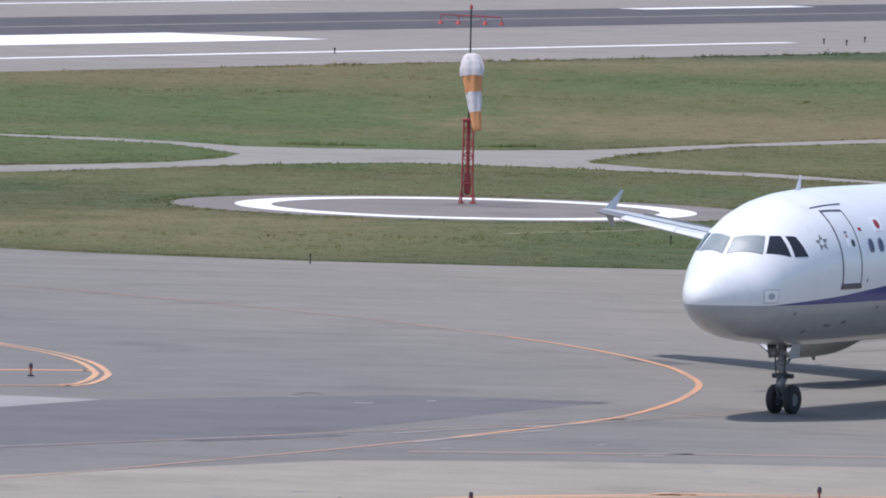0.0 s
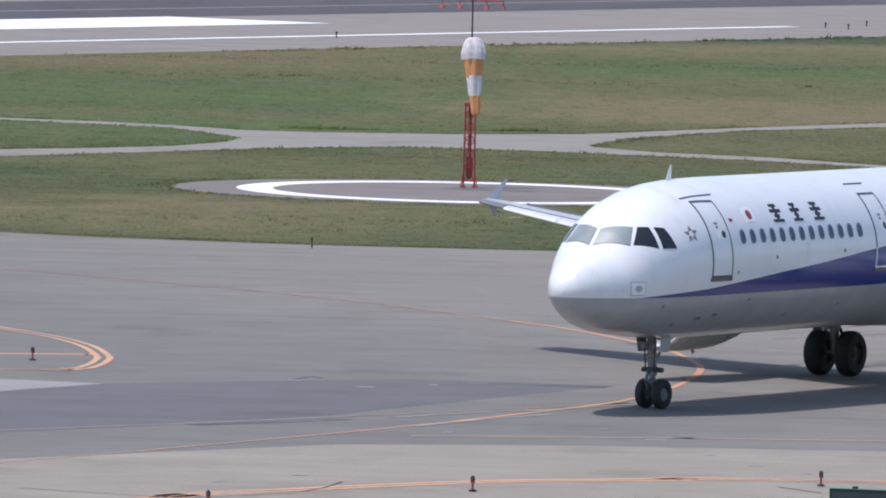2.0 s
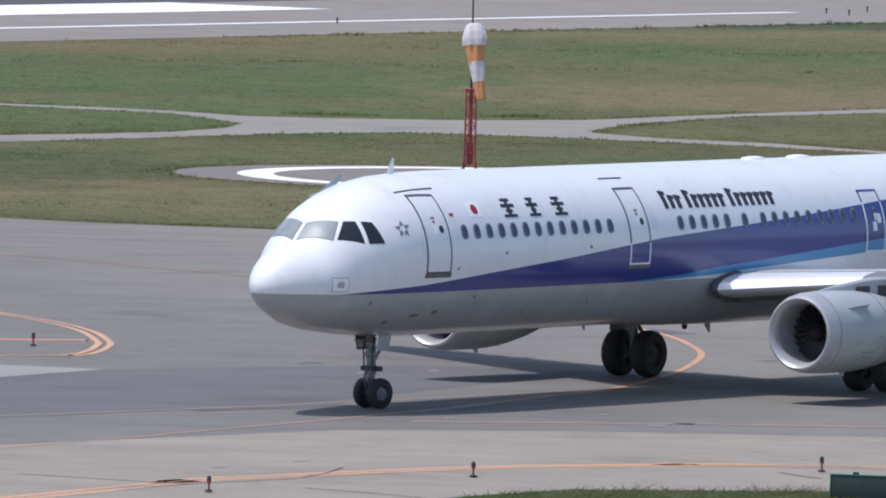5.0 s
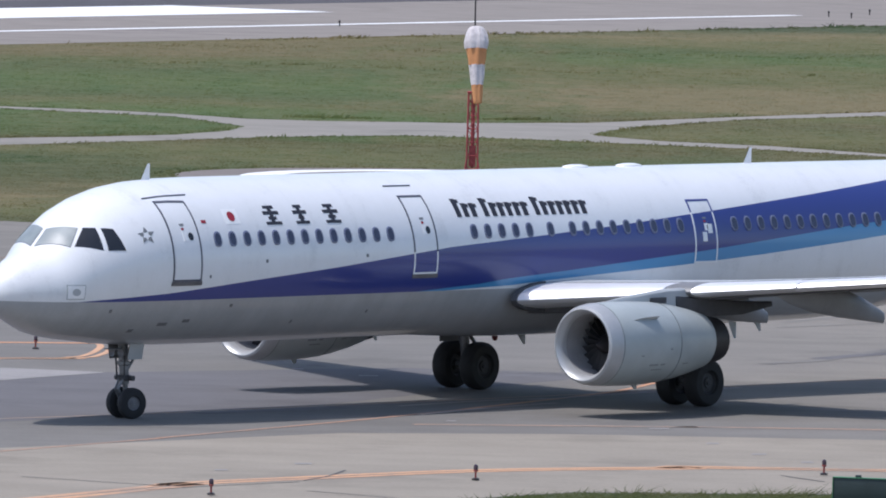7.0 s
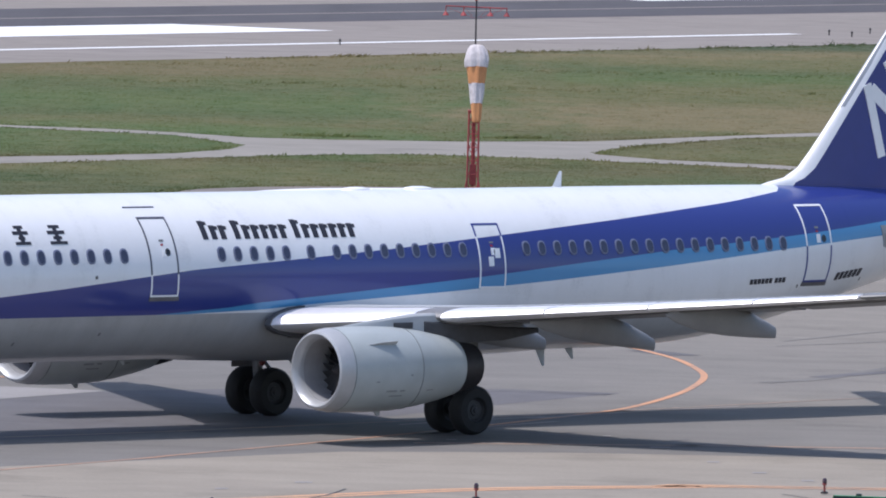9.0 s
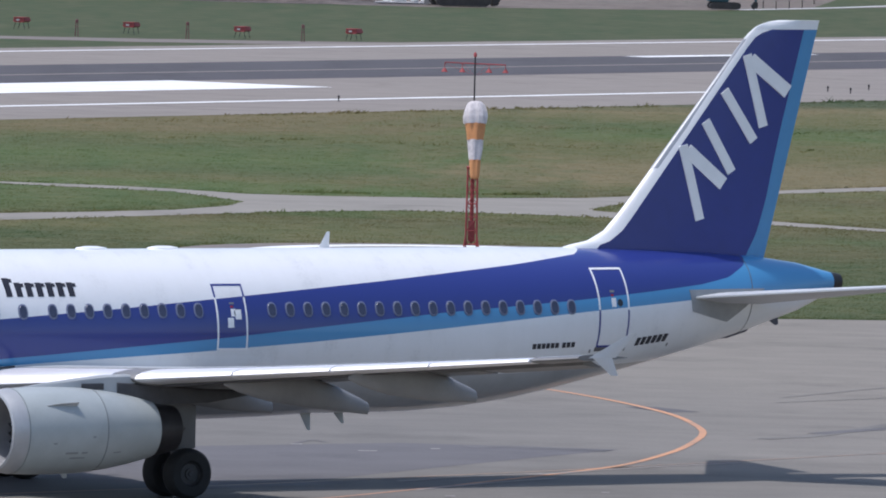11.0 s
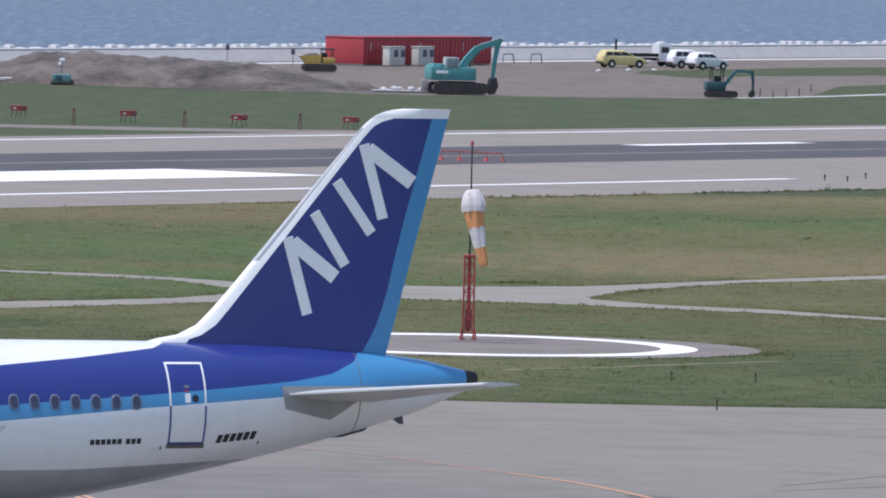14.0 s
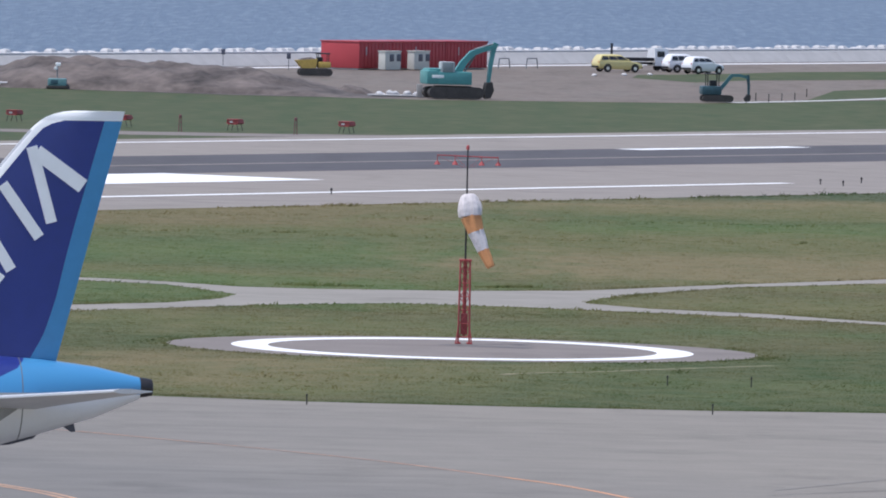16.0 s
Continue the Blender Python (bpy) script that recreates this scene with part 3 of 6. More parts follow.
def wing(side):
    vs = [1.2, 2.0, 3.2, 4.6, 5.75, 6.3, 8, 10, 12, 14, 16, 16.75]
    # Lower skin is coloured darker than the top for the shade beneath.
    w = part("wing", rings([foil(*wing_at(v), side * v, c0=0.20) for v in vs]), SHADE_MARK_GREY, airliner, "wing with a pale upper skin and a lower skin coloured dark for shade")
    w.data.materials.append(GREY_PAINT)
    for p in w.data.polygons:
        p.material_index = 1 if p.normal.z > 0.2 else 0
    inner = [2.0, 2.6, 3.2, 4.6, 5.3]
    outer = [6.0, 8, 10, 12, 14, 15.6]
    for vv in (inner, [6.0, 7.2, 8.38], [8.42, 9.6, 10.78], [10.82, 12, 13.18], [13.22, 14.4, 15.6]):
        secs = []
        for v in vv:
            le, te, z, th = wing_at(v)
            secs.append([(px - 0.05, py, pz - 0.02) for px, py, pz in foil(le, te, z, th * 1.05, side * v, lower=0.55, c1=0.19)])
        part("slat", rings(secs), SLAT, w, "bright metal leading-edge slat")
    # Added dark strips that paint the slat gap's shadow on the underside.
    for vv in (inner, outer):
        secs = []
        for v in vv:
            le, te, z, th = wing_at(v)
            ch = te - le
            secs.append([(le + ch * 0.17, side * v, z - th * 0.30), (le + ch * 0.37, side * v, z - th * 0.36), (le + ch * 0.37, side * v, z - th * 0.47), (le + ch * 0.17, side * v, z - th * 0.47)])
        part("slat_shade_strip", rings(secs), SHADE_SEAL_DARK, w, "added dark strip standing in for shade behind the slat")
    secs = []
    for v in (1.90, 2.02):
        le, te, z, th = wing_at(v)
        secs.append([(px - 0.10, py, pz - 0.02) for px, py, pz in foil(le, te, z, th * 1.16, side * v, lower=0.7, c1=0.19)])
    part("root_seal", rings(secs), SHADE_SEAL_DARK, w, "dark seal at the wing root")
    # Fixed edges and flaps share the grey with underwing shade in it.
    part("fixed_leading_edge", rings([foil(*wing_at(v), side * v, c1=0.198) for v in (15.62, 16.75)]), SHADE_MARK_GREY, w)
    part("fixed_leading_edge", rings([foil(*wing_at(v), side * v, c1=0.198) for v in (5.32, 5.98)]), SHADE_MARK_GREY, w)
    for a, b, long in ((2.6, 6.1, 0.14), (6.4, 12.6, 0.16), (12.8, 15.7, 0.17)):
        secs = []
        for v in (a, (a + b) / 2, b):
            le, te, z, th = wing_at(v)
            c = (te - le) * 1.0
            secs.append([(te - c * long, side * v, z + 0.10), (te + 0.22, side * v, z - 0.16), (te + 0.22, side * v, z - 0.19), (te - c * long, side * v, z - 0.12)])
        part("flap", rings(secs), SHADE_MARK_GREY, w)
    for v, long, droop in ((4.3, 3.3, 0.52), (7.6, 4.2, 0.66), (11.1, 3.7, 0.50)):
        le, te, z, th = wing_at(v)
        x0 = te - long * 0.72
        prof = [(0, 0.02), (0.10, 0.12), (0.30, 0.22), (0.55, 0.23), (0.78, 0.175), (0.93, 0.115), (0.99, 0.085), (1, 0.03)]
        secs = [[(x0 + long * u, side * v + 0.75 * r * math.sin(a), z - 0.20 - droop * u * u + 1.7 * r * math.cos(a)) for a in (2 * math.pi * i / 16 for i in range(16))] for u, r in prof]
        part("flap_track_fairing", rings(secs), FAIRING, w, "grey boat-shaped flap track fairing")
    # wing-tip fence
    le, te, z, th = wing_at(16.75)
    for base, tip, dz in (((25.22, 26.0), (26.40, 26.58), 0.58), ((25.34, 25.9), (25.86, 26.06), -0.42)):
        secs = []
        for k in (0, 0.35, 0.7, 1):
            x0, x1 = (b + (t - b) * k for b, t in zip(base, tip))
            y, t = side * (16.76 + 0.03 * k), 0.035 * (1 - 0.6 * k)
            secs.append([(x0, y, z + dz * k), ((x0 + x1) / 2, y + t, z + dz * k), (x1, y, z + dz * k), ((x0 + x1) / 2, y - t, z + dz * k)])
        part("wingtip_fence", rings(secs), FENCE, w, "pale grey arrow-shaped wingtip fence")


def engine(side):
    y, zc = side * 5.75, 1.83
    at = (0, y, zc)
    outer = [(15.72, 1.0), (15.95, 1.03), (16.4, 1.055), (17.0, 1.06), (17.8, 1.04), (18.6, 0.955), (19.3, 0.83), (19.85, 0.70), (19.85, 0.66), (19.2, 0.64)]
    n = part("nacelle", turned(outer, 44, "X", at, ends=False), NACELLE, airliner, "pale grey engine nacelle")
    part("inlet_lip", turned([(15.90, 1.035), (15.68, 1.0), (15.53, 0.945), (15.50, 0.89), (15.55, 0.83), (15.72, 0.775), (15.9, 0.765), (15.9, 0.84)], 48, "X", at, closed=True), LIP, n, "rounded bare intake lip")
    part("inlet_duct", turned([(15.78, 0.768), (16.05, 0.755), (16.6, 0.78), (16.6, 0.82), (16.05, 0.81), (15.78, 0.84)], 44, "X", at, closed=True), DUCT, n, "grey intake duct")
    part("spinner", turned([(16.02, 0.01), (16.12, 0.10), (16.32, 0.20), (16.5, 0.26), (16.6, 0.27)], 24, "X", at), DARK_METAL, n)
    for i in range(22):
        r = Matrix.Translation(at) @ Matrix.Rotation(2 * math.pi * i / 22, 4, "X")
        secs = [[r @ Vector(p) for p in ((16.36, -0.03, 0.24), (16.50, 0.05, 0.24), (16.52, 0.05, 0.24), (16.38, -0.03, 0.24))], [r @ Vector(p) for p in ((16.38, -0.02, 0.775), (16.55, 0.15, 0.775), (16.57, 0.15, 0.775), (16.40, -0.02, 0.775))]]
        part("fan_blade", rings(secs), FAN, n)
    part("fan_backing", turned([(16.62, 0.01), (16.62, 0.80), (16.66, 0.80), (16.66, 0.01)], 32, "X", at), FAN, n)
    part("exhaust_nozzle", turned([(19.7, 0.68), (20.15, 0.63), (20.55, 0.55), (20.55, 0.51), (20.1, 0.53), (19.7, 0.57)], 36, "X", at, closed=True), DARK_METAL, n, "burnt dark exhaust nozzle")
    part("exhaust_plug", turned([(19.9, 0.42), (20.4, 0.34), (20.8, 0.15), (20.95, 0.03)], 24, "X", at), DARK_METAL, n)
    part("nacelle_joint", turned([(18.14, 1.016), (18.17, 1.012), (18.17, 0.99), (18.14, 0.99)], 44, "X", at, closed=True), COWL_SEAM, n)
    part("lip_joint", turned([(15.93, 1.036), (15.95, 1.037), (15.95, 1.01), (15.93, 1.01)], 44, "X", at, closed=True), COWL_SEAM, n)
    # latches and scuffs low on the cowl
    for x, a0, w, h in ((17.0, 118, 0.34, 0.05), (17.45, 118, 0.16, 0.05), (17.15, 126, 0.42, 0.04), (16.6, 104, 0.10, 0.04), (18.4, 121, 0.22, 0.04), (17.7, 96, 0.08, 0.05)):
        for sd in (-1, 1):
            ring = []
            for o in (0.004, -0.02):
                for da in (-h / 2, h / 2):
                    for dx in (0, w):
                        rr = float(np.interp(x + dx, [p[0] for p in outer[:8]], [p[1] for p in outer[:8]])) + o
                        t = radians(a0) + da
                        ring.append((x + dx, y + sd * rr * math.sin(t), zc + rr * math.cos(t)))
            part("cowl_latch", rings([[ring[0], ring[1], ring[3], ring[2]], [ring[4], ring[5], ring[7], ring[6]]]), COWL_SEAM, n)
    # strakes on the cowl
    for s in (-1, 1):
        a = radians(52)
        base = Vector((0, y + s * 1.045 * math.sin(a), zc + 1.045 * math.cos(a)))
        o = Vector((0, s * math.sin(a), math.cos(a)))
        q = lambda x, k, t: tuple(base + Vector((x, s * t * math.cos(a), -t * math.sin(a))) + o * k)
        secs = [[q(16.35, -0.02, -0.01), q(17.35, -0.02, -0.015), q(17.35, -0.02, 0.015), q(16.35, -0.02, 0.01)], [q(16.85, 0.10, -0.005), q(17.35, 0.15, -0.008), q(17.35, 0.15, 0.008), q(16.85, 0.10, 0.005)]]
        part("strake", rings(secs), GREY_PAINT, n)
    part("drain_mast", rings([[(17.4, y - .02, zc - 1.03), (17.6, y - .02, zc - 1.04), (17.6, y + .02, zc - 1.04), (17.4, y + .02, zc - 1.04)], [(17.5, y - .01, zc - 1.16), (17.6, y - .01, zc - 1.16), (17.6, y + .01, zc - 1.16), (17.5, y + .01, zc - 1.16)]]), GREY_PAINT, n)
    # pylon
    def shell(stations):
        return rings([[(x, y - half, lo), (x, y + half, lo), (x, y + half * 0.8, hi - 0.05), (x, y + half * 0.4, hi), (x, y - half * 0.4, hi), (x, y - half * 0.8, hi - 0.05)] for x, lo, hi, half in stations])
    # Rear pylon is coloured near black for the shadow between nacelle and wing.
    p = part("pylon", shell([(18.9, 2.60, 3.0, 0.19), (20.0, 2.42, 2.92, 0.2), (21.5, 2.45, 2.78, 0.16), (22.8, 2.62, 2.74, 0.04)]), SHADE_SEAL_DARK, airliner, "engine pylon coloured dark for the shade under the wing")
    part("pylon_nose", shell([(16.3, 2.78, 2.885, 0.04), (17.0, 2.74, 2.98, 0.10), (17.8, 2.68, 3.08, 0.14), (18.6, 2.64, 3.15, 0.15), (19.25, 2.62, 3.16, 0.14), (19.6, 2.62, 3.1, 0.10)]), GREY_PAINT, p, "pale pylon fairing")
    for sd in (-1, 1):
        part("vent_panel", box((0.62, 0.03, 0.15), (18.2, y + sd * 0.145, 2.88), 0.008), SHADE_SEAL_DARK, p, "dark vent panel")


for s in (-1, 1):
    wing(s)
    engine(s)


def slab(levels, thick, material, name, parent, label=""):
    """A fin or tailplane piece: levels of (leading x, trailing x, fixed y or z, half thickness at front, at rear, function to place)."""
    secs = []
    for x0, x1, put, t0, t1 in levels:
        n = 6
        up = [put(x0 + (x1 - x0) * i / n, t0 + (t1 - t0) * i / n if not thick else thick(i / n, t0, t1)) for i in range(n + 1)]
        dn = [put(x0 + (x1 - x0) * i / n, -(t0 + (t1 - t0) * i / n if not thick else thick(i / n, t0, t1))) for i in range(n, -1, -1)]
        secs.append(up + dn)
    return part(name, rings(secs), material, parent, label)


def fin():
    le = lambda z: float(np.interp(z, [5.75, 5.95, 6.05, 6.30, 6.7, 7.18, 11.25, 11.40, 11.52, 11.61, 11.66, 11.69], [35.3, 36.0, 36.55, 37.05, 37.45, 37.88, 41.31, 41.47, 41.65, 41.87, 42.08, 42.35]))
    te = lambda z: 42.03 + (43.60 - 42.03) * (z - 5.58) / (11.67 - 5.58)
    hinge = lambda z: float(np.interp(z, [5.5, 5.61, 6.2, 7.0, 8.5, 11.49, 11.7], [41.28, 41.32, 41.66, 41.94, 42.28, 43.11, 43.17]))
    half = lambda z: 0.30 - 0.20 * (z - 5.7) / 6
    zs = [5.55, 5.8, 5.95, 6.05, 6.3, 6.7, 7.18, 8.0, 9.0, 10.0, 11.0, 11.25, 11.37, 11.45]
    put = lambda z: (lambda x, t: (x, t, z))
    strip = lambda z: le(z) + float(np.interp(z, [5.8, 5.95, 6.05, 6.3, 6.7, 7.2, 11.1, 11.25, 11.37, 11.45], [1.2, 0.80, 0.56, 0.43, 0.38, 0.34, 0.23, 0.26, 0.36, 0.55]))
    f = slab([(strip(z), hinge(z), put(z), half(z) * 0.75, half(z) * 0.6) for z in zs], lambda k, a, b: a + (b - a) * k + 0.18 * a * math.sin(math.pi * k), BLUE_PAINT, "fin", airliner, "dark blue tail fin with white bars")
    slab([(le(z), strip(z) - 0.004, put(z), 0.02, half(z) * 0.75) for z in zs], lambda k, a, b: a + (b - a) * math.sqrt(k), WHITE_PAINT, "fin_leading_edge", f, "white leading edge strip")
    slab([(le(z) - 0.012, le(z) + 0.12, put(z), 0.024, half(z) * 0.52) for z in (7.9, 8.6, 9.4, 10.2, 11.0, 11.2)], lambda k, a, b: a + (b - a) * math.sqrt(k), FIN_EDGE, "fin_erosion_strip", f, "bare grey metal strip on the fin's edge")
    slab([(le(z), te(z), put(z), 0.03 if z < 11.6 else 0.015, 0.02) for z in (11.454, 11.52, 11.57, 11.61, 11.64, 11.66, 11.675, 11.69)], lambda k, a, b: 0.9 * (a + (b - a) * k) + 0.08 * math.sin(math.pi * k), WHITE_PAINT, "fin_tip", f, "white fin tip cap")
    slab([(hinge(z) + 0.004, te(z), put(z), half(z) * 0.6, 0.015) for z in [5.42] + zs], None, SKY_PAINT, "rudder", f, "light blue rudder")
    return f, half


fin_part, fin_half = fin()


def tailplane(side):
    le = lambda v: 38.7 + (42.25 - 38.7) * (v - 0.8) / (6.2 - 0.8)
    te = lambda v: 42.2 + (43.2 - 42.2) * (v - 0.8) / (6.2 - 0.8)
    zz = lambda v: 4.60 + 0.105 * (v - 0.8)
    vs = [0.5, 1.2, 2.5, 4, 5.5, 6.1, 6.22]
    put = lambda v: (lambda x, t: (x, side * v, zz(v) + t))
    half = lambda v: 0.17 - 0.018 * v
    t = slab([(le(v), te(v) - 0.9 + 0.06 * v, put(v), 0.02, half(v)) for v in vs], lambda k, a, b: a + (b - a) * math.sin(min(1, k * 1.6) * math.pi / 2), TAIL_GREY, "tailplane", airliner, "pale grey tailplane")
    slab([(te(v) - 0.895 + 0.06 * v, te(v), put(v), half(v), 0.012) for v in vs if v > 1], None, TAIL_GREY, "elevator", t)


for s in (-1, 1):
    tailplane(s)


def wheel(name, at, radius, width, hub, metal):
    w = part(name, turned([(-width * 0.36, 0.02), (-width * 0.36, hub * 0.45), (-width * 0.28, hub * 0.5), (-width * 0.26, hub * 0.85), (-width * 0.4, hub), (width * 0.4, hub), (width * 0.26, hub * 0.85),
                              (width * 0.28, hub * 0.5), (width * 0.36, hub * 0.45), (width * 0.36, 0.02)], 28, "Y"), metal, airliner, "metal wheel")
    part("tyre", turned([(-width * 0.40, hub * 0.98), (-width * 0.5, hub * 1.12), (-width * 0.5, radius * 0.86), (-width * 0.36, radius * 0.97), (-width * 0.15, radius), (width * 0.15, radius),
                         (width * 0.36, radius * 0.97), (width * 0.5, radius * 0.86), (width * 0.5, hub * 1.12), (width * 0.40, hub * 0.98)], 36, "Y", closed=True), TYRE, w, "black tyre")
    part("hub_cap", turned([(-width * 0.44, 0.01), (-width * 0.43, hub * 0.2), (-width * 0.36, hub * 0.26), (width * 0.36, hub * 0.26), (width * 0.43, hub * 0.2), (width * 0.44, 0.01)], 16, "Y"), metal, w)
    w.location = at
    return w


NOSE_WHEELS = [(wheel("nose_wheel", (5.07, s * 0.25, 0.385), 0.385, 0.22, 0.175, HUB_GREY), s) for s in (-1, 1)]
# Main hubs get a dark colour in place of the shade on them.
MAIN_WHEELS = [(wheel("main_wheel", (21.98, s * 3.795 + k * 0.465, 0.62), 0.62, 0.45, 0.29, SHADED_HUB_HOSE), s * 3.795 + k * 0.465) for s in (-1, 1) for k in (-1, 1)]


def landing_gear():
    g = part("nose_leg", rod((5.07, 0, 0.40), (4.90, 0, 2.1), 0.06, 0.09, 14), STEEL, airliner, "grey nose gear leg with links")
    part("axle", rod((5.07, -0.2, 0.385), (5.07, 0.2, 0.385), 0.05, sides=12), STEEL, g)
    part("sleeve", rod((5.0, 0, 0.85), (4.90, 0, 2.0), 0.115, 0.125, 14), STEEL, g)
    part("collar", turned([(0.92, 0.10), (0.94, 0.17), (1.06, 0.17), (1.08, 0.11)], 16, "Z", (4.99, 0, 0)), SHADED_HUB_HOSE, g)
    part("upper_collar", turned([(1.30, 0.12), (1.33, 0.16), (1.40, 0.16), (1.42, 0.12)], 16, "Z", (4.95, 0, 0)), STEEL, g)
    for s in (-1, 1):
        q = s * 0.07
        part("torque_link", rod((4.88, q, 0.52), (4.72, q * 0.6, 0.74), 0.035), STEEL, g)
        part("torque_link", rod((4.72, q * 0.6, 0.74), (4.88, q, 0.98), 0.035), STEEL, g)
        part("steering_actuator", rod((5.0, s * 0.10, 1.0), (5.0, s * 0.30, 1.0), 0.065), SHADED_HUB_HOSE, g)
        part("hose", rod((4.86, s * 0.12, 0.95), (4.82, s * 0.15, 1.55), 0.022, sides=6), SHADED_HUB_HOSE, g)
        part("lock_stay", rod((5.0, s * 0.05, 1.15), (5.35, s * 0.16, 1.75), 0.035), STEEL, g)
        part("taxi_light", turned([(-0.05, 0.03), (-0.09, 0.10), (-0.08, 0.105), (0.03, 0.05)], 16, "X", (4.76, s * 0.15, 1.62)), HUB_GREY, g, "round taxi lamp, unlit")
        # Starboard door gets the darker grey.
        part("nose_gear_door", box((0.50, 0.03, 0.40), (5.02, s * 0.34, 1.66), 0.012, turn=Matrix.Rotation(radians(-s * 10), 4, "X")), GREY_PAINT if s < 0 else SHADE_MARK_GREY, airliner)
    part("nose_bay_door", box((0.35, 0.34, 0.03), (4.6, 0, 1.72), 0.01), SHADE_MARK_GREY, airliner)
    for s in (-1, 1):
        y = s * 3.795
        m = part("main_leg", rod((21.98, y, 0.62), (21.75, y, 2.75), 0.12, 0.16, 16), STEEL, airliner, "grey main gear leg")
        part("axle", rod((21.98, y - 0.5, 0.62), (21.98, y + 0.5, 0.62), 0.08, sides=12), STEEL, m)
        part("side_brace", rod((21.85, y, 1.5), (21.7, y - s * 1.5, 2.3), 0.06), STEEL, m)
        bm = rod((22.25, y, 0.75), (22.4, y, 1.1), 0.05)
        rod((22.4, y, 1.1), (22.05, y, 1.45), 0.05, bm=bm)
        part("torque_link", bm, STEEL, m)
        # Door under the wing, in the grey that holds the shade.
        part("main_gear_door", box((0.95, 0.04, 1.45), (21.8, y + s * 0.34, 1.95), 0.015), SHADE_MARK_GREY, airliner)


landing_gear()


# ---- details on the airliner's skin ----
def on_skin(p, out):
    """Moves a point on to the body's skin, out metres proud. y < 0 is port."""
    mid, high, half = station(p[0])
    a, b = p[1] / half, (p[2] - mid) / high
    k = math.hypot(a, b) or 1.0
    a, b = a / k, b / k
    n = Vector((0, a / half, b / high)).normalized()
    return Vector((p[0], a * half, mid + b * high)) + n * out


def skin_quad(corners, out, depth=0.02, nu=8, nv=8, bm=None):
    """A curved pane over four corners, following the skin, with its own thickness."""
    bm = bm or bmesh.new()
    c = [Vector(q) for q in corners]
    grid = []
    for o in (out, out - depth):
        grid.append([[bm.verts.new(on_skin(c[0].lerp(c[1], i / nu).lerp(c[3].lerp(c[2], i / nu), j / nv), o)) for i in range(nu + 1)] for j in range(nv + 1)])
    for k in (0, 1):
        for j in range(nv):
            for i in range(nu):
                g = grid[k]
                q = (g[j][i], g[j][i + 1], g[j + 1][i + 1], g[j + 1][i])
                bm.faces.new(q if k == 0 else tuple(reversed(q)))
    edge = [(0, i) for i in range(nu)] + [(j, nu) for j in range(nv)] + [(nv, i) for i in range(nu, 0, -1)] + [(j, 0) for j in range(nv, 0, -1)]
    for (j, i), (l, k) in zip(edge, edge[1:] + edge[:1]):
        bm.faces.new((grid[0][j][i], grid[1][j][i], grid[1][l][k], grid[0][l][k]))
    return bm


def skin_rect(x0, x1, z0, z1, out, side=-1, depth=0.02, nu=2, nv=6, bm=None):
    return skin_quad([skin(x0, z1, 0, side), skin(x1, z1, 0, side), skin(x1, z0, 0, side), skin(x0, z0, 0, side)], out, depth, nu, nv, bm)


STAR_GREY = plain("emblem_grey", (0.20, 0.21, 0.22), 0.5)
SILL = plain("scuffed_sill", (0.13, 0.125, 0.13), 0.5, grain=0.3)
RIM_GREY = plain("window_rim", (0.15, 0.17, 0.26), 0.4)
# cockpit glass, corners given for the port side
# Windshield is paler than the side glass: its reflection is in the colour.
PANES = [("windshield", [(2.03, 0.065, 4.71), (2.36, 0.775, 4.76), (1.97, 0.92, 4.32), (1.62, 0.07, 4.28)], PALE_REFLECTION),
         ("side_window", [(2.46, 0.87, 4.765), (2.69, 1.06, 4.77), (2.63, 1.41, 4.255), (2.06, 1.0, 4.335)], GLASS_DARK),
         ("rear_side_window", [(2.81, 1.15, 4.76), (3.07, 1.30, 4.75), (3.21, 1.61, 4.25), (2.76, 1.47, 4.245)], GLASS_DARK)]
for s in (-1, 1):
    for name, corners, material in PANES:
        c = [(x, s * v, z) for x, v, z in corners]
        mid = sum((Vector(q) for q in c), Vector()) / 4
        big = [mid + (Vector(q) - mid) * 1.04 for q in c]
        f = part(name, skin_quad(big, 0.006), SEAM, airliner, "cockpit window in a dark seal")
        part("pane", skin_quad(c, 0.012), material, f, "slightly reflective cockpit glass")


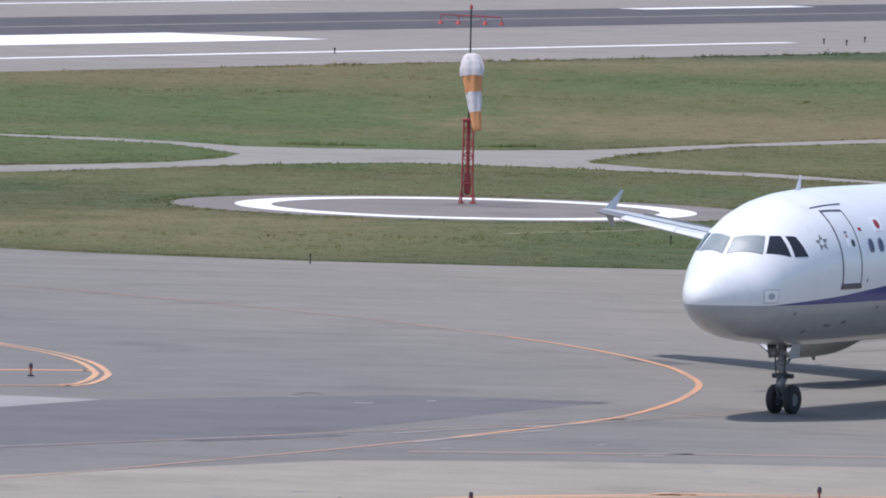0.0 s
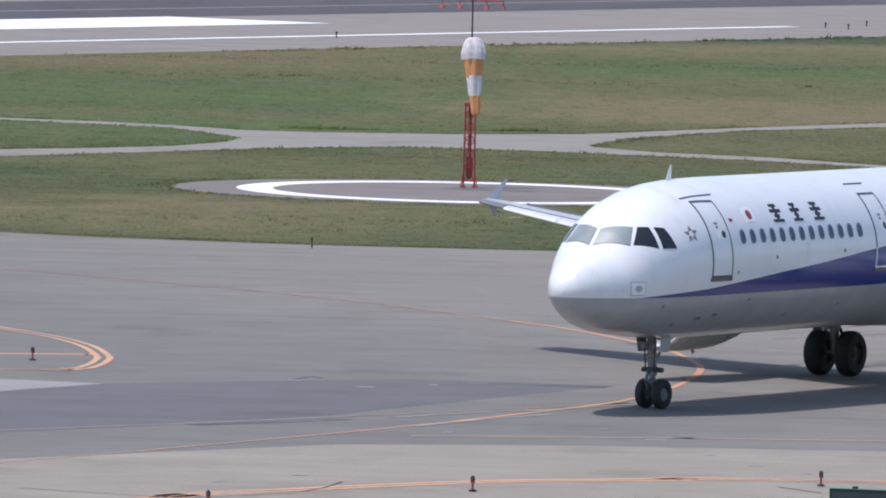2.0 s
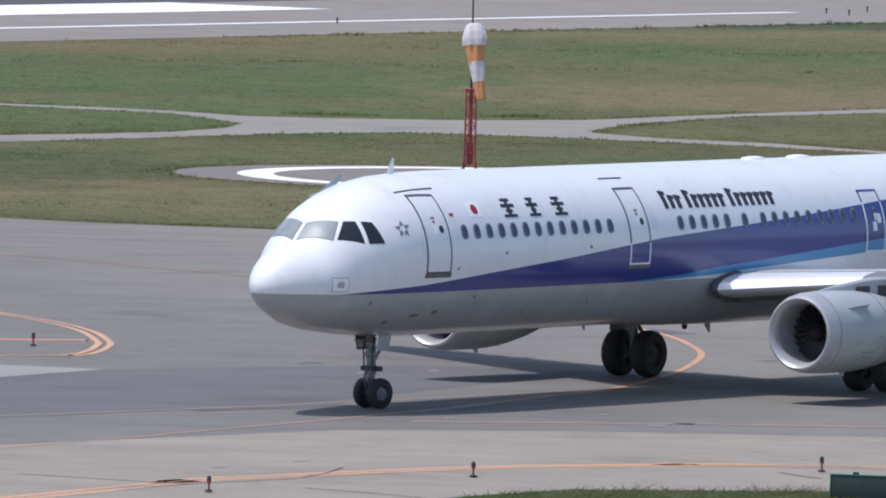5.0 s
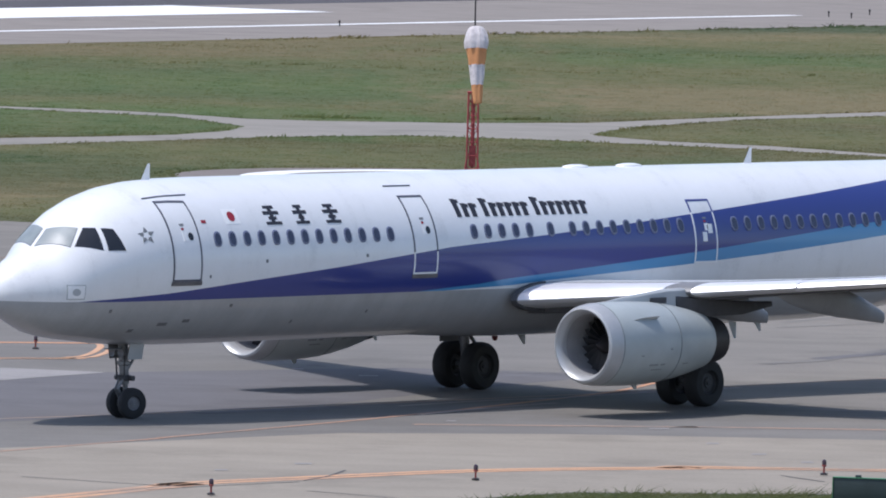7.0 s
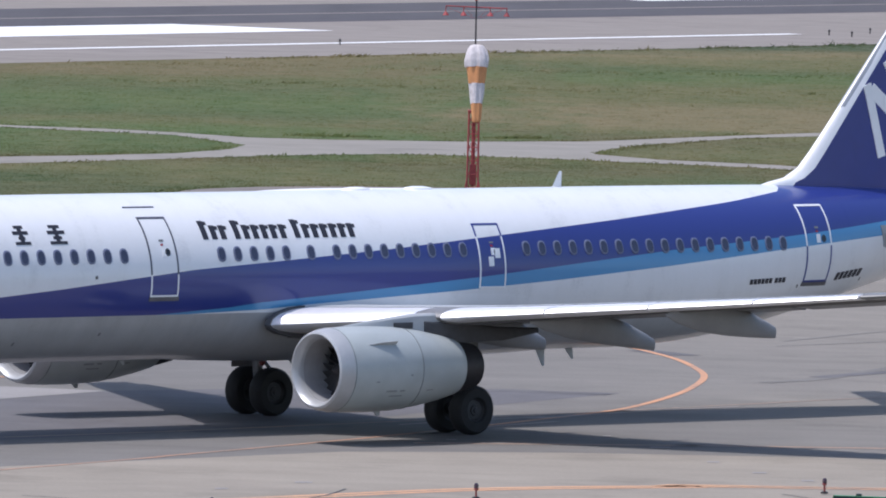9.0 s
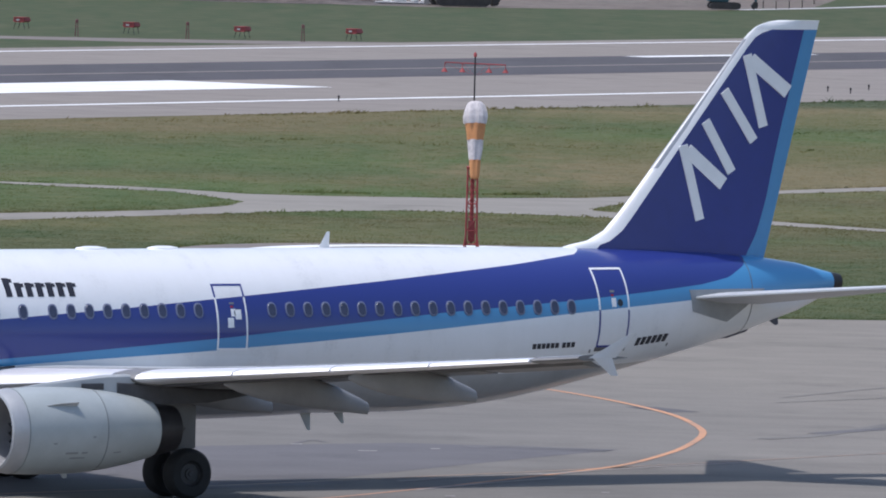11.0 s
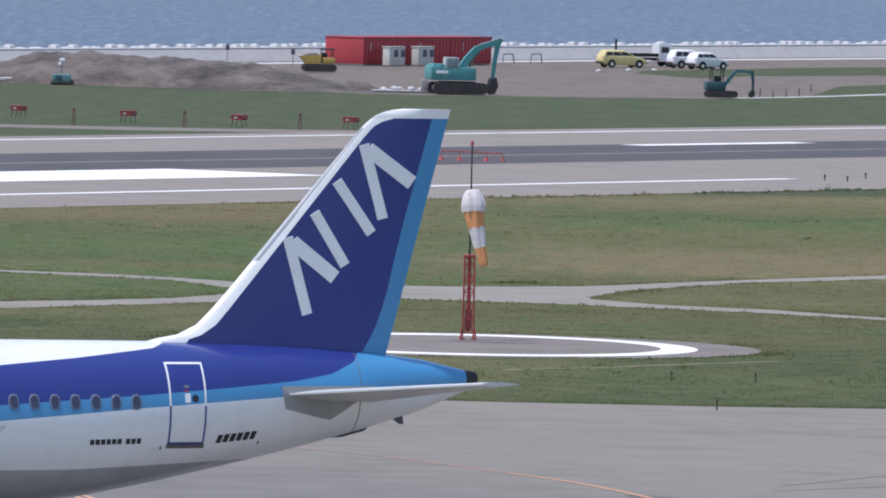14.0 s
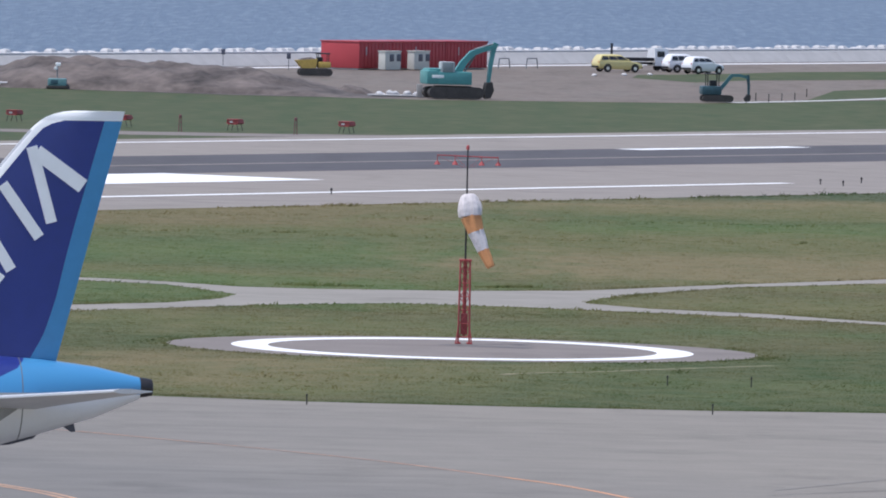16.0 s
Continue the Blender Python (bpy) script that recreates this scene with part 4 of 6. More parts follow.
def door(x0, x1, z0, z1, upper, lower, cut, sill, side=-1):
    d = part("cabin_door", skin_rect(x0, x1, z0, z1, 0.006, side, nv=10), LIVERY, airliner, "closed cabin door in the body's colours")
    w = 0.045
    for za, zb, material in ((cut, z1, upper), (z0, cut, lower)):
        if zb - za < 0.05:
            continue
        bm = skin_rect(x0 - w, x0, za, zb, 0.012, side, nu=1, nv=10)
        skin_rect(x1, x1 + w, za, zb, 0.012, side, nu=1, nv=10, bm=bm)
        if zb == z1:
            skin_rect(x0, x1, z1 - w, z1, 0.014, side, nv=1, bm=bm)
        if za == z0:
            skin_rect(x0, x1, z0, z0 + w, 0.014, side, nv=1, bm=bm)
        part("door_outline", bm, material, d, "rounded painted door outline")
    if sill:
        part("door_sill", skin_rect(x0 - 0.07, x1 + 0.07, z0 - 0.10, z0 - 0.005, 0.02, side, nu=3, nv=2), SILL, d, "dark scuff plate under the door")
    part("door_handle", skin_rect(x0 + 0.38, x0 + 0.52, z0 + 1.0 * (z1 - z0) / 1.95, z0 + 1.22 * (z1 - z0) / 1.95, 0.012, side, nv=3), WHITE_PAINT, d)
    cx, cz = x1 - 0.25, z0 + 1.10 * (z1 - z0) / 1.95
    part("door_window", rings([[skin(cx + 0.085 * math.cos(t), cz + 0.095 * math.sin(t), o, side) for t in (2 * math.pi * i / 16 for i in range(16))] for o in (-0.01, 0.013)]), GLASS_DARK, d, "round dark door window")
    part("door_tag", skin_rect(x0 + 0.36, x0 + 0.50, z0 + 1.36 * (z1 - z0) / 1.95, z0 + 1.41 * (z1 - z0) / 1.95, 0.012, side, nv=1), STAR_GREY, d)
    part("door_tag", skin_rect(x0 + 0.38, x0 + 0.46, z0 + 1.26 * (z1 - z0) / 1.95, z0 + 1.31 * (z1 - z0) / 1.95, 0.012, side, nv=1), CRIMSON, d)
    return d


for s in (-1, 1):
    door(4.68, 5.57, 3.46, 5.39, SEAM, SEAM, 3.46, True, s)
    door(13.43, 14.24, 3.45, 5.38, SEAM, WHITE_PAINT, 4.0, True, s)
    door(24.28, 25.08, 3.49, 5.10, BLUE_PAINT, WHITE_PAINT, 4.78, False, s)
    door(35.84, 36.74, 3.44, 5.42, WHITE_PAINT, BLUE_PAINT, 4.38, True, s)
    part("gutter", skin_quad([skin(4.40, 5.455, 0, s), skin(5.85, 5.535, 0, s), skin(5.85, 5.52, 0, s), skin(4.40, 5.44, 0, s)], 0.02, nu=6, nv=1), SEAM, airliner, "thin rain gutter over the door")
    part("gutter", skin_rect(13.2, 14.2, 5.60, 5.615, 0.02, s, nu=4, nv=1), SEAM, airliner)
# two pale notices on the third door
for x, z in ((24.55, 4.18), (24.78, 4.38)):
    part("notice", skin_rect(x, x + 0.17, z - 0.14, z + 0.1, 0.014), WHITE_PAINT, airliner, "small white notice on a door")


def oval(a, b, thick, n=22):
    loop = lambda k, y: [(k * a * math.copysign(abs(math.cos(t)) ** 0.8, math.cos(t)), y, k * b * math.copysign(abs(math.sin(t)) ** 0.8, math.sin(t))) for t in (2 * math.pi * i / n for i in range(n))]
    return rings([loop(1.0, thick), loop(1.0, -thick * 0.5), loop(0.93, -thick)])


rim0 = part("cabin_window", oval(0.135, 0.195, 0.016), RIM_GREY, airliner)
pane0 = part("pane", oval(0.105, 0.160, 0.021), PANE, rim0, "dark cabin window pane")
WINDOW_X = [6.23 + 0.5283 * i for i in range(13)] + [15.72 + 0.53 * i for i in range(5)] + [18.65] + [19.50 + 0.5275 * i for i in range(9)] + [25.87 + 0.532 * i for i in range(18)]
spots = [(x, s) for s in (-1, 1) for x in WINDOW_X]
for i, (x, s) in enumerate(spots):
    p, q, r = skin(x, 4.47, 0, s), skin(x + 0.1, 4.47, 0, s), skin(x, 4.57, 0, s)
    n = (q - p).cross(r - p).normalized()
    if n.y * s < 0:
        n = -n
    up = (r - p).normalized()
    m = Matrix((up.cross(n), -n, up)).transposed().to_4x4()
    m.translation = p + n * 0.002
    if i == 0:
        rim0.matrix_basis = m
    else:
        ob = new("cabin_window", rim0.data)
        ob.parent, ob.matrix_basis = airliner, m
        k = new("pane", pane0.data)
        k.parent = ob
        tagged(k, "dark cabin window pane")

# emblem, flag and dark bars in place of lettering
for i in range(5):
    a = math.pi / 2 + 2 * math.pi * i / 5
    cx, cz = 3.92 + 0.17 * math.cos(a), 4.58 + 0.17 * math.sin(a)
    tri = [(cx + 0.09 * math.cos(a + t), -1.6, cz + 0.09 * math.sin(a + t)) for t in (0, 2.3, math.pi, -2.3)]
    part("emblem_point", skin_quad(tri, 0.008, nu=2, nv=2), STAR_GREY, airliner, "grey star emblem point")
part("flag_field", skin_rect(6.68, 7.20, 4.82, 5.18, 0.005, nu=4), WHITE_PAINT, airliner, "white field of a small flag")
part("flag_disc", rings([[skin(6.94 + 0.125 * math.cos(t), 5.0 + 0.115 * math.sin(t), o) for t in (2 * math.pi * i / 24 for i in range(24))] for o in (-0.01, 0.012)]), CRIMSON, airliner, "red disc of a small flag")
part("red_mark", skin_rect(5.83, 5.98, 4.86, 4.93, 0.01), CRIMSON, airliner)
for x0, x1 in ((8.14, 8.70), (9.24, 9.72), (10.34, 10.88)):
    for z0, z1, k in ((5.16, 5.23, 0.1), (5.02, 5.10, 0.0), (4.90, 4.97, 0.14), (4.78, 4.85, 0.0)):
        part("lettering_bar", skin_rect(x0 + k, x1 - k, z0, z1, 0.009), INK, airliner, "plain dark bar in place of lettering")
    part("lettering_bar", skin_rect((x0 + x1) / 2 - 0.06, (x0 + x1) / 2 + 0.06, 4.80, 5.22, 0.010), INK, airliner, "plain dark bar in place of lettering")
x = 15.25
for word in (3, 6, 7):
    for i in range(word):
        tall = 5.27 if i == 0 else 5.16
        part("lettering_bar", skin_rect(x, x + 0.17, 4.83, tall, 0.009), INK, airliner, "plain dark bar in place of lettering")
        part("lettering_bar", skin_rect(x + 0.15, x + 0.26, tall - 0.10, tall - 0.02, 0.010, nv=2), INK, airliner, "plain dark bar in place of lettering")
        x += 0.300
    x += 0.16
for i in range(9):
    x = 33.72 + 0.145 * i + (0.08 if i > 5 else 0)
    part("lettering_bar", skin_rect(x, x + 0.11, 3.42 + 0.004 * i, 3.55 + 0.004 * i, 0.009, nv=2), INK, airliner, "plain dark bar in place of lettering")
for i in range(6):
    x, z = 37.12 + 0.185 * i, 3.46 + 0.018 * i
    part("lettering_bar", skin_quad([skin(x + 0.05, z + 0.20), skin(x + 0.185, z + 0.20), skin(x + 0.13, z), skin(x, z)], 0.009, nu=2, nv=3), INK, airliner, "plain dark bar in place of lettering")
f = part("probe_plate", skin_rect(1.60, 2.06, 3.06, 3.42, 0.004, nu=4), GREY_PAINT, airliner, "small square plate with a round port")
part("plate_face", skin_rect(1.625, 2.035, 3.085, 3.395, 0.010, nu=4), WHITE_PAINT, f)
part("static_port", rings([[skin(1.83 + 0.1 * math.cos(t), 3.24 + 0.085 * math.sin(t), o) for t in (2 * math.pi * i / 20 for i in range(20))] for o in (0.0, 0.016)]), GREY_PAINT, f)
for x, z, w in ((2.9, 2.72, 0.07), (4.7, 2.35, 0.3), (5.5, 2.42, 0.22), (6.9, 2.78, 0.09), (7.9, 3.86, 0.08), (11.6, 3.92, 0.08), (12.1, 2.5, 0.06), (5.9, 3.52, 0.05), (38.3, 3.42, 0.05), (35.6, 3.3, 0.05), (9.5, 2.3, 0.06), (3.9, 2.2, 0.15)):
    part("panel_mark", skin_rect(x, x + w, z, z + 0.08, 0.006, nv=2), SHADE_MARK_GREY, airliner)
for x in (1.02, 2.42, 7.4, 10.9, 15.0, 18.6, 22.4, 27.4, 30.2, 33.2, 37.6):
    mid, high, half = station(x)
    sec = lambda dx, o: [(x + dx, (half + o) * math.sin(2 * math.pi * i / 48), mid + (high + o) * math.cos(2 * math.pi * i / 48)) for i in range(48)]
    part("skin_joint", rings([sec(0, 0.003), sec(0.014, 0.003), sec(0.014, -0.01), sec(0, -0.01)], (False, False)), LIVERY, airliner)


for x in (41.05,):
    mid, high, half = station(x)
    sec = lambda dx, o: [(x + dx, (half + o) * math.sin(2 * math.pi * i / 48), mid + (high + o) * math.cos(2 * math.pi * i / 48)) for i in range(48)]
    part("tail_joint", rings([sec(0, 0.005), sec(0.022, 0.005), sec(0.022, -0.01), sec(0, -0.01)], (False, False)), SHADE_MARK_GREY, airliner, "dirty joint round the tail")


def blade_antenna(x, z, tall, chord, sweep=0.75):
    secs = [[(x + chord * sweep * k + f * chord * (1 - 0.72 * k), t * (1 - 0.5 * k), z + tall * k) for f, t in ((0, 0), (0.3, 0.022), (1, 0), (0.3, -0.022))] for k in (0, 1)]
    part("blade_antenna", rings(secs), WHITE_PAINT if tall > 0 else GREY_PAINT, airliner, "swept blade antenna")


blade_antenna(5.42, 5.83, 0.42, 0.32)
blade_antenna(28.42, 5.89, 0.42, 0.32)
blade_antenna(27.95, 1.80, -0.46, 0.34)
blade_antenna(28.95, 1.80, -0.30, 0.30, 0.9)
blade_antenna(19.6, 1.70, -0.28, 0.34)
blade_antenna(14.0, 1.88, -0.22, 0.25)
for x in (21.74, 23.83):
    secs = [[(x + r * 1.9 * math.cos(t), r * math.sin(t), z) for t in (2 * math.pi * i / 20 for i in range(20))] for z, r in ((5.86, 0.26), (5.94, 0.22), (5.975, 0.10))]
    part("antenna_dome", rings(secs), WHITE_PAINT, airliner, "low white antenna dome")


BEACON = plain("dark_red_lens", (0.10, 0.012, 0.012), 0.3)
part("beacon", turned([(1.66, 0.08), (1.60, 0.075), (1.55, 0.05), (1.535, 0.01)], 16, "Z", (18.76, 0, 0)), BEACON, airliner, "red lower beacon lens")
for s in (-1, 1):
    part("tailplane_plate", skin_quad([skin(38.85, 4.85, 0, s), skin(41.5, 4.85, 0, s), skin(40.25, 4.02, 0, s), skin(38.95, 4.30, 0, s)], 0.02, nu=6, nv=6), PLATE_GREY, airliner, "grey sealing plate round the tailplane root")
part("tail_bumper", rings([[(40.5, -0.1, 3.52), (41.6, -0.1, 3.82), (41.6, 0.1, 3.82), (40.5, 0.1, 3.52)], [(40.9, -0.06, 3.54), (41.5, -0.06, 3.70), (41.5, 0.06, 3.70), (40.9, 0.06, 3.54)]]), SEAM, airliner)
part("drain_mast", rings([[(42.2, -0.03, 4.02), (42.5, -0.03, 4.12), (42.5, 0.03, 4.12), (42.2, 0.03, 4.02)], [(42.45, -0.01, 3.86), (42.55, -0.01, 3.88), (42.55, 0.01, 3.88), (42.45, 0.01, 3.86)]]), SEAM, airliner)


# plain white bars on the fin
def fin_bar(a, b, wide, side, proud):
    a, b = Vector((a[0], 0, a[1])), Vector((b[0], 0, b[1]))
    d = (b - a).normalized()
    n = Vector((-d.z, 0, d.x)) * wide / 2
    out = lambda p, o: (p.x, side * (fin_half(p.z) * 0.80 + o), p.z)
    secs = [[out(q, o) for q in (a - n, a + n, b + n, b - n)] for o in (-0.03, proud)]
    part("fin_bar", rings(secs), WHITE_PAINT, fin_part, "plain white slanted bar")


for s in (-1, 1):
    for i, (a, b, w) in enumerate((((39.33, 8.48), (39.86, 6.58), 0.27), ((39.46, 8.36), (40.58, 7.50), 0.36), ((40.02, 9.10), (40.84, 7.80), 0.27), ((40.60, 9.88), (41.52, 8.60), 0.27),
                    ((41.30, 10.80), (41.82, 8.96), 0.27), ((41.42, 10.68), (42.58, 9.86), 0.36))):
        fin_bar(a, b, w, s, 0.028 + 0.005 * (i % 2))

# ---- wind indicator ----
WX, WY = 0.9, 429.6
indicator = thing("wind_indicator_mast", pose(WX, WY, 0.012), "red lattice mast with a thin pole and hanging lamps", "mast")
for x, y in ((-0.21, -0.21), (0.21, -0.21), (0.21, 0.21), (-0.21, 0.21)):
    part("mast_post", rod((x, y, 0), (x * 0.85, y * 0.85, 3.1), 0.035, sides=8), PAINT_RED_OLD, indicator)
    part("foot_plate", box((0.2, 0.2, 0.05), (x, y, 0.025), 0.01), PAINT_RED_OLD, indicator)
    part("stay", rod((x * 1.45, y * 1.45, 0), (x, y, 0.6), 0.022, sides=6), PAINT_RED_OLD, indicator)
for k in range(6):
    z0, z1 = 0.25 + 0.5 * k, 0.72 + 0.5 * k
    r = lambda z: 0.21 * (1 - 0.15 * z / 3.1)
    for a, b in (((-1, -1), (1, -1)), ((1, -1), (1, 1)), ((1, 1), (-1, 1)), ((-1, 1), (-1, -1))):
        part("lattice_bar", rod((a[0] * r(z0), a[1] * r(z0), z0), (b[0] * r(z0), b[1] * r(z0), z0), 0.02, sides=6), PAINT_RED_OLD, indicator)
        e, f = (a, b) if k % 2 else (b, a)
        part("lattice_brace", rod((e[0] * r(z0), e[1] * r(z0), z0), (f[0] * r(z1), f[1] * r(z1), min(z1, 3.08)), 0.016, sides=6), PAINT_RED_OLD, indicator)
part("mast_top_plate", box((0.46, 0.46, 0.08), (0, 0, 3.1), 0.015), PAINT_RED_OLD, indicator)
part("control_box", box((0.26, 0.22, 0.75), (0, -0.05, 0.75), 0.02), PAINT_RED_OLD, indicator)
part("conduit", rod((0, 0.02, 0.3), (0, 0.02, 3.1), 0.075, sides=10), PAINT_RED_OLD, indicator)
part("pole", rod((0, 0, 3.1), (0, 0, 7.2), 0.04, 0.028, 10), DARK_METAL, indicator, "thin dark pole")
part("lamp_arm", rod((-1.13, 0.05, 6.98), (1.13, -0.05, 6.93), 0.022, sides=8), PAINT_RED_OLD, indicator)
for x in (-1.13, -0.47, 0.52, 1.13):
    l = part("lamp_shade", turned([(0.0, 0.03), (-0.04, 0.06), (-0.14, 0.12), (-0.15, 0.115), (-0.06, 0.05)], 14, "Z", (x, 0, 6.78)), PAINT_RED_OLD, indicator, "small weathered red hanging lamp")
    part("lamp_stem", rod((x, 0, 6.78), (x, 0, 6.96), 0.018, sides=6), PAINT_RED_OLD, l)
    part("lamp_stay", rod((x, 0, 6.95), (x * 0.12, 0, 6.55), 0.006, sides=5), PAINT_RED_OLD, l)
part("top_lamp", turned([(7.2, 0.04), (7.22, 0.065), (7.33, 0.06), (7.38, 0.02)], 14, "Z"), PAINT_RED_OLD, indicator, "red obstruction lamp on the pole top")
part("sock_ring", turned([(-0.02, 0.26), (0.02, 0.26), (0.02, 0.24), (-0.02, 0.24)], 28, "Z", (0, 0, 5.28), closed=True), STEEL, indicator)

windsock = thing("windsock", pose(WX, WY, 5.57), "limp windsock of white and orange cloth on a pole", "windsock")
SOCK = [("sock_hood", WHITE_CLOTH, 0.84, [(0.0, 0.17), (0.02, 0.25), (0.12, 0.35), (0.34, 0.455), (0.58, 0.495), (0.76, 0.475), (0.84, 0.455)], "white pleated cloth hood"),
        ("sock_band", ORANGE_CLOTH, 0.62, [(0.0, 0.41), (0.25, 0.38), (0.62, 0.325)], "orange cloth band"),
        ("sock_band", WHITE_CLOTH, 0.76, [(0.0, 0.33), (0.4, 0.29), (0.76, 0.235)], "white cloth band"),
        ("sock_tip", ORANGE_CLOTH, 0.70, [(0.0, 0.235), (0.33, 0.21), (0.66, 0.17), (0.70, 0.15)], "orange cloth tip")]
SOCK_PARTS = []
for k, (name, material, long, prof, label) in enumerate(SOCK):
    secs = []
    fine = [(prof[i][0] + (prof[i + 1][0] - prof[i][0]) * j / 4, prof[i][1] + (prof[i + 1][1] - prof[i][1]) * j / 4) for i in range(len(prof) - 1) for j in range(4)] + [prof[-1]]
    for u, r in fine:
        r *= 0.93
        secs.append([(r * (1 - (0.36 if k == 0 else 0.12) * abs(math.cos((5.5 if k == 0 else 3.5) * t + k + 0.6 * math.sin(2 * t))) ** 5 * (min(1, 0.4 + u * 3) if k == 0 else 1) + 0.04 * math.sin(3 * t + 5 * u)) * math.cos(t), r * 0.72 * (1 + 0.10 * math.sin(5 * t + 2 * k)) * math.sin(t), -u) for t in (2 * math.pi * i / 110 for i in range(110))])
    SOCK_PARTS.append((part(name, rings(secs), material, windsock, label), long))


def sock_rows():
    """Swing of the sock, in metres at its tip, and the bend that each piece takes."""
    swing = [(0, .30), (.5, .19), (1, .0), (1.5, -.03), (2, .17), (2.5, .65), (3, .63), (3.6, .5), (4.6, .34), (5.5, .40), (6, .37), (6.5, .23), (7, .12), (7.5, .09), (8, .09), (8.5, .09), (9, .05), (10.2, .1),
             (11.5, .0), (12, .03), (12.5, .0), (13.2, .28), (14, .55), (14.5, .80), (15, .87), (15.5, 1.08), (16, 1.0)]
    out = [[] for _ in SOCK_PARTS]
    for t, s in swing:
        a0 = math.degrees(math.asin(s / 2.85))
        x, y, z = 0.05, -0.05, 0.0
        for k, (ob, long) in enumerate(SOCK_PARTS):
            a = a0 * (0.35, 0.95, 1.15, 1.25)[k]
            out[k].append((t, pose(x, y, z, -9, -a, 0)))
            x, y, z = x + (long - 0.02) * math.sin(radians(a)), y - (long - 0.02) * math.sin(radians(9)), z - (long - 0.02) * math.cos(radians(a))
    return out


# ---- taxiway lights and stakes ----
LENS_DARK = plain("dark_lens", (0.06, 0.035, 0.05), 0.2)
LIGHT_RED = plain("light_stem_red", (0.26, 0.05, 0.045), 0.5)
light0 = thing("edge_light", pose(0.8, 264.2, 0.02), "small taxiway edge light with a dark head", "airfield light", "taxiway edge lights")
part("base", turned([(0, 0.09), (0.03, 0.09), (0.05, 0.05)], 14, "Z"), DARK_METAL, light0)
part("stem", rod((0, 0, 0.04), (0, 0, 0.2), 0.025, sides=10), LIGHT_RED, light0)
part("collar", turned([(0.19, 0.03), (0.2, 0.055), (0.23, 0.055), (0.24, 0.04)], 14, "Z"), LIGHT_RED, light0)
part("lens", turned([(0.235, 0.05), (0.30, 0.055), (0.345, 0.04), (0.36, 0.01)], 14, "Z"), LENS_DARK, light0)
for x, y in ((-5.1, 257.3), (8.9, 268.5), (-11.0, 311.9)):
    copy_thing(light0, pose(x, y, 0.03))
stake0 = thing("marker_stake", pose(9.0, 379.0, 0.0), "thin dark marker stake at the grass edge", "stake", "marker stakes")
part("shaft", rod((0, 0, 0), (0, 0, 0.30), 0.022, sides=8), DARK_METAL, stake0)
part("cap", turned([(0.27, 0.03), (0.34, 0.034), (0.36, 0.01)], 10, "Z"), DARK_METAL, stake0)
for x, y in ((-4.3, 379.5), (7.9, 399.2), (10.8, 399.4)):
    copy_thing(stake0, pose(x, y, 0))
rpost = thing("runway_edge_light", pose(21.3, 653.5, 0.03), "small dark runway edge light on a stem", "airfield light", "runway edge lights")
part("stem", rod((0, 0, 0), (0, 0, 0.22), 0.035, sides=8), DARK_METAL, rpost)
part("head", turned([(0.2, 0.04), (0.22, 0.06), (0.30, 0.06), (0.33, 0.02)], 12, "Z"), DARK_METAL, rpost)
for x, y in ((22.5, 651.1), (23.8, 658.8), (-5.9, 613.8)):
    copy_thing(rpost, pose(x, y, 0.03))

# sign back by the near grass
sign = thing("guidance_sign", pose(9.6, 258.9, 0, 0, 0, -14), "dark green guidance sign seen from behind", "sign")
SIGN_GREEN = plain("dark_green_sheet", (0.030, 0.045, 0.045), 0.5, grain=0.2)
EDGE_GREEN = plain("green_trim", (0.06, 0.20, 0.10), 0.5)
part("panel", box((2.2, 0.16, 0.50), (0.3, 0, 0.36), 0.02), SIGN_GREEN, sign)
part("top_trim", box((2.24, 0.19, 0.02), (0.3, 0, 0.62), 0.005), EDGE_GREEN, sign)
part("side_trim", box((0.02, 0.19, 0.52), (-0.815, 0, 0.36), 0.005), EDGE_GREEN, sign)
part("knob", box((0.12, 0.1, 0.06), (-0.25, 0, 0.655), 0.01), SIGN_GREEN, sign)
for x in (-0.6, 0.3, 1.2):
    part("leg", box((0.08, 0.08, 0.12), (x, 0, 0.06), 0.01), DARK_METAL, sign)

# ---- beyond the runway ----
def earth_material():
    """Trodden brown earth with grey gravel, damp patches and thin weeds."""
    m, nt, b = nodes_of("bare_earth")
    pos = nt.nodes.new("ShaderNodeNewGeometry").outputs["Position"]
    mp = add(nt, "ShaderNodeMapping")
    mp.inputs["Scale"].default_value = (0.30, 0.07, 1)
    nt.links.new(pos, mp.inputs[0])
    broad, patches, fine = noise_node(nt, mp.outputs[0], 0.45, 4.0), noise_node(nt, mp.outputs[0], 1.6, 5.0, 0.65), noise_node(nt, pos, 1.6, 3.0)
    c = ramp(nt, broad, [(0.34, (0.088, 0.072, 0.060)), (0.48, (0.138, 0.106, 0.086)), (0.62, (0.148, 0.126, 0.108))])
    c = mix(nt, 0.5, c, ramp(nt, patches, [(0.33, (0.058, 0.050, 0.042)), (0.46, (0.132, 0.102, 0.083)), (0.58, (0.180, 0.150, 0.126)), (0.68, (0.080, 0.088, 0.050))]))
    c = mix(nt, 0.3, c, ramp(nt, fine, [(0.3, (0.085, 0.072, 0.060)), (0.7, (0.23, 0.195, 0.165))]))
    nt.links.new(c, b.inputs["Base Color"])
    b.inputs["Roughness"].default_value = 0.95
    n = add(nt, "ShaderNodeBump", Strength=0.4, Distance=0.05)
    nt.links.new(fine, n.inputs["Height"])
    nt.links.new(n.outputs[0], b.inputs["Normal"])
    return m


DIRT = earth_material()
SOIL = plain("dark_spoil", (0.102, 0.084, 0.076), 0.95, grain=0.75, scale=0.30, fine=1.4, bump=1.0)
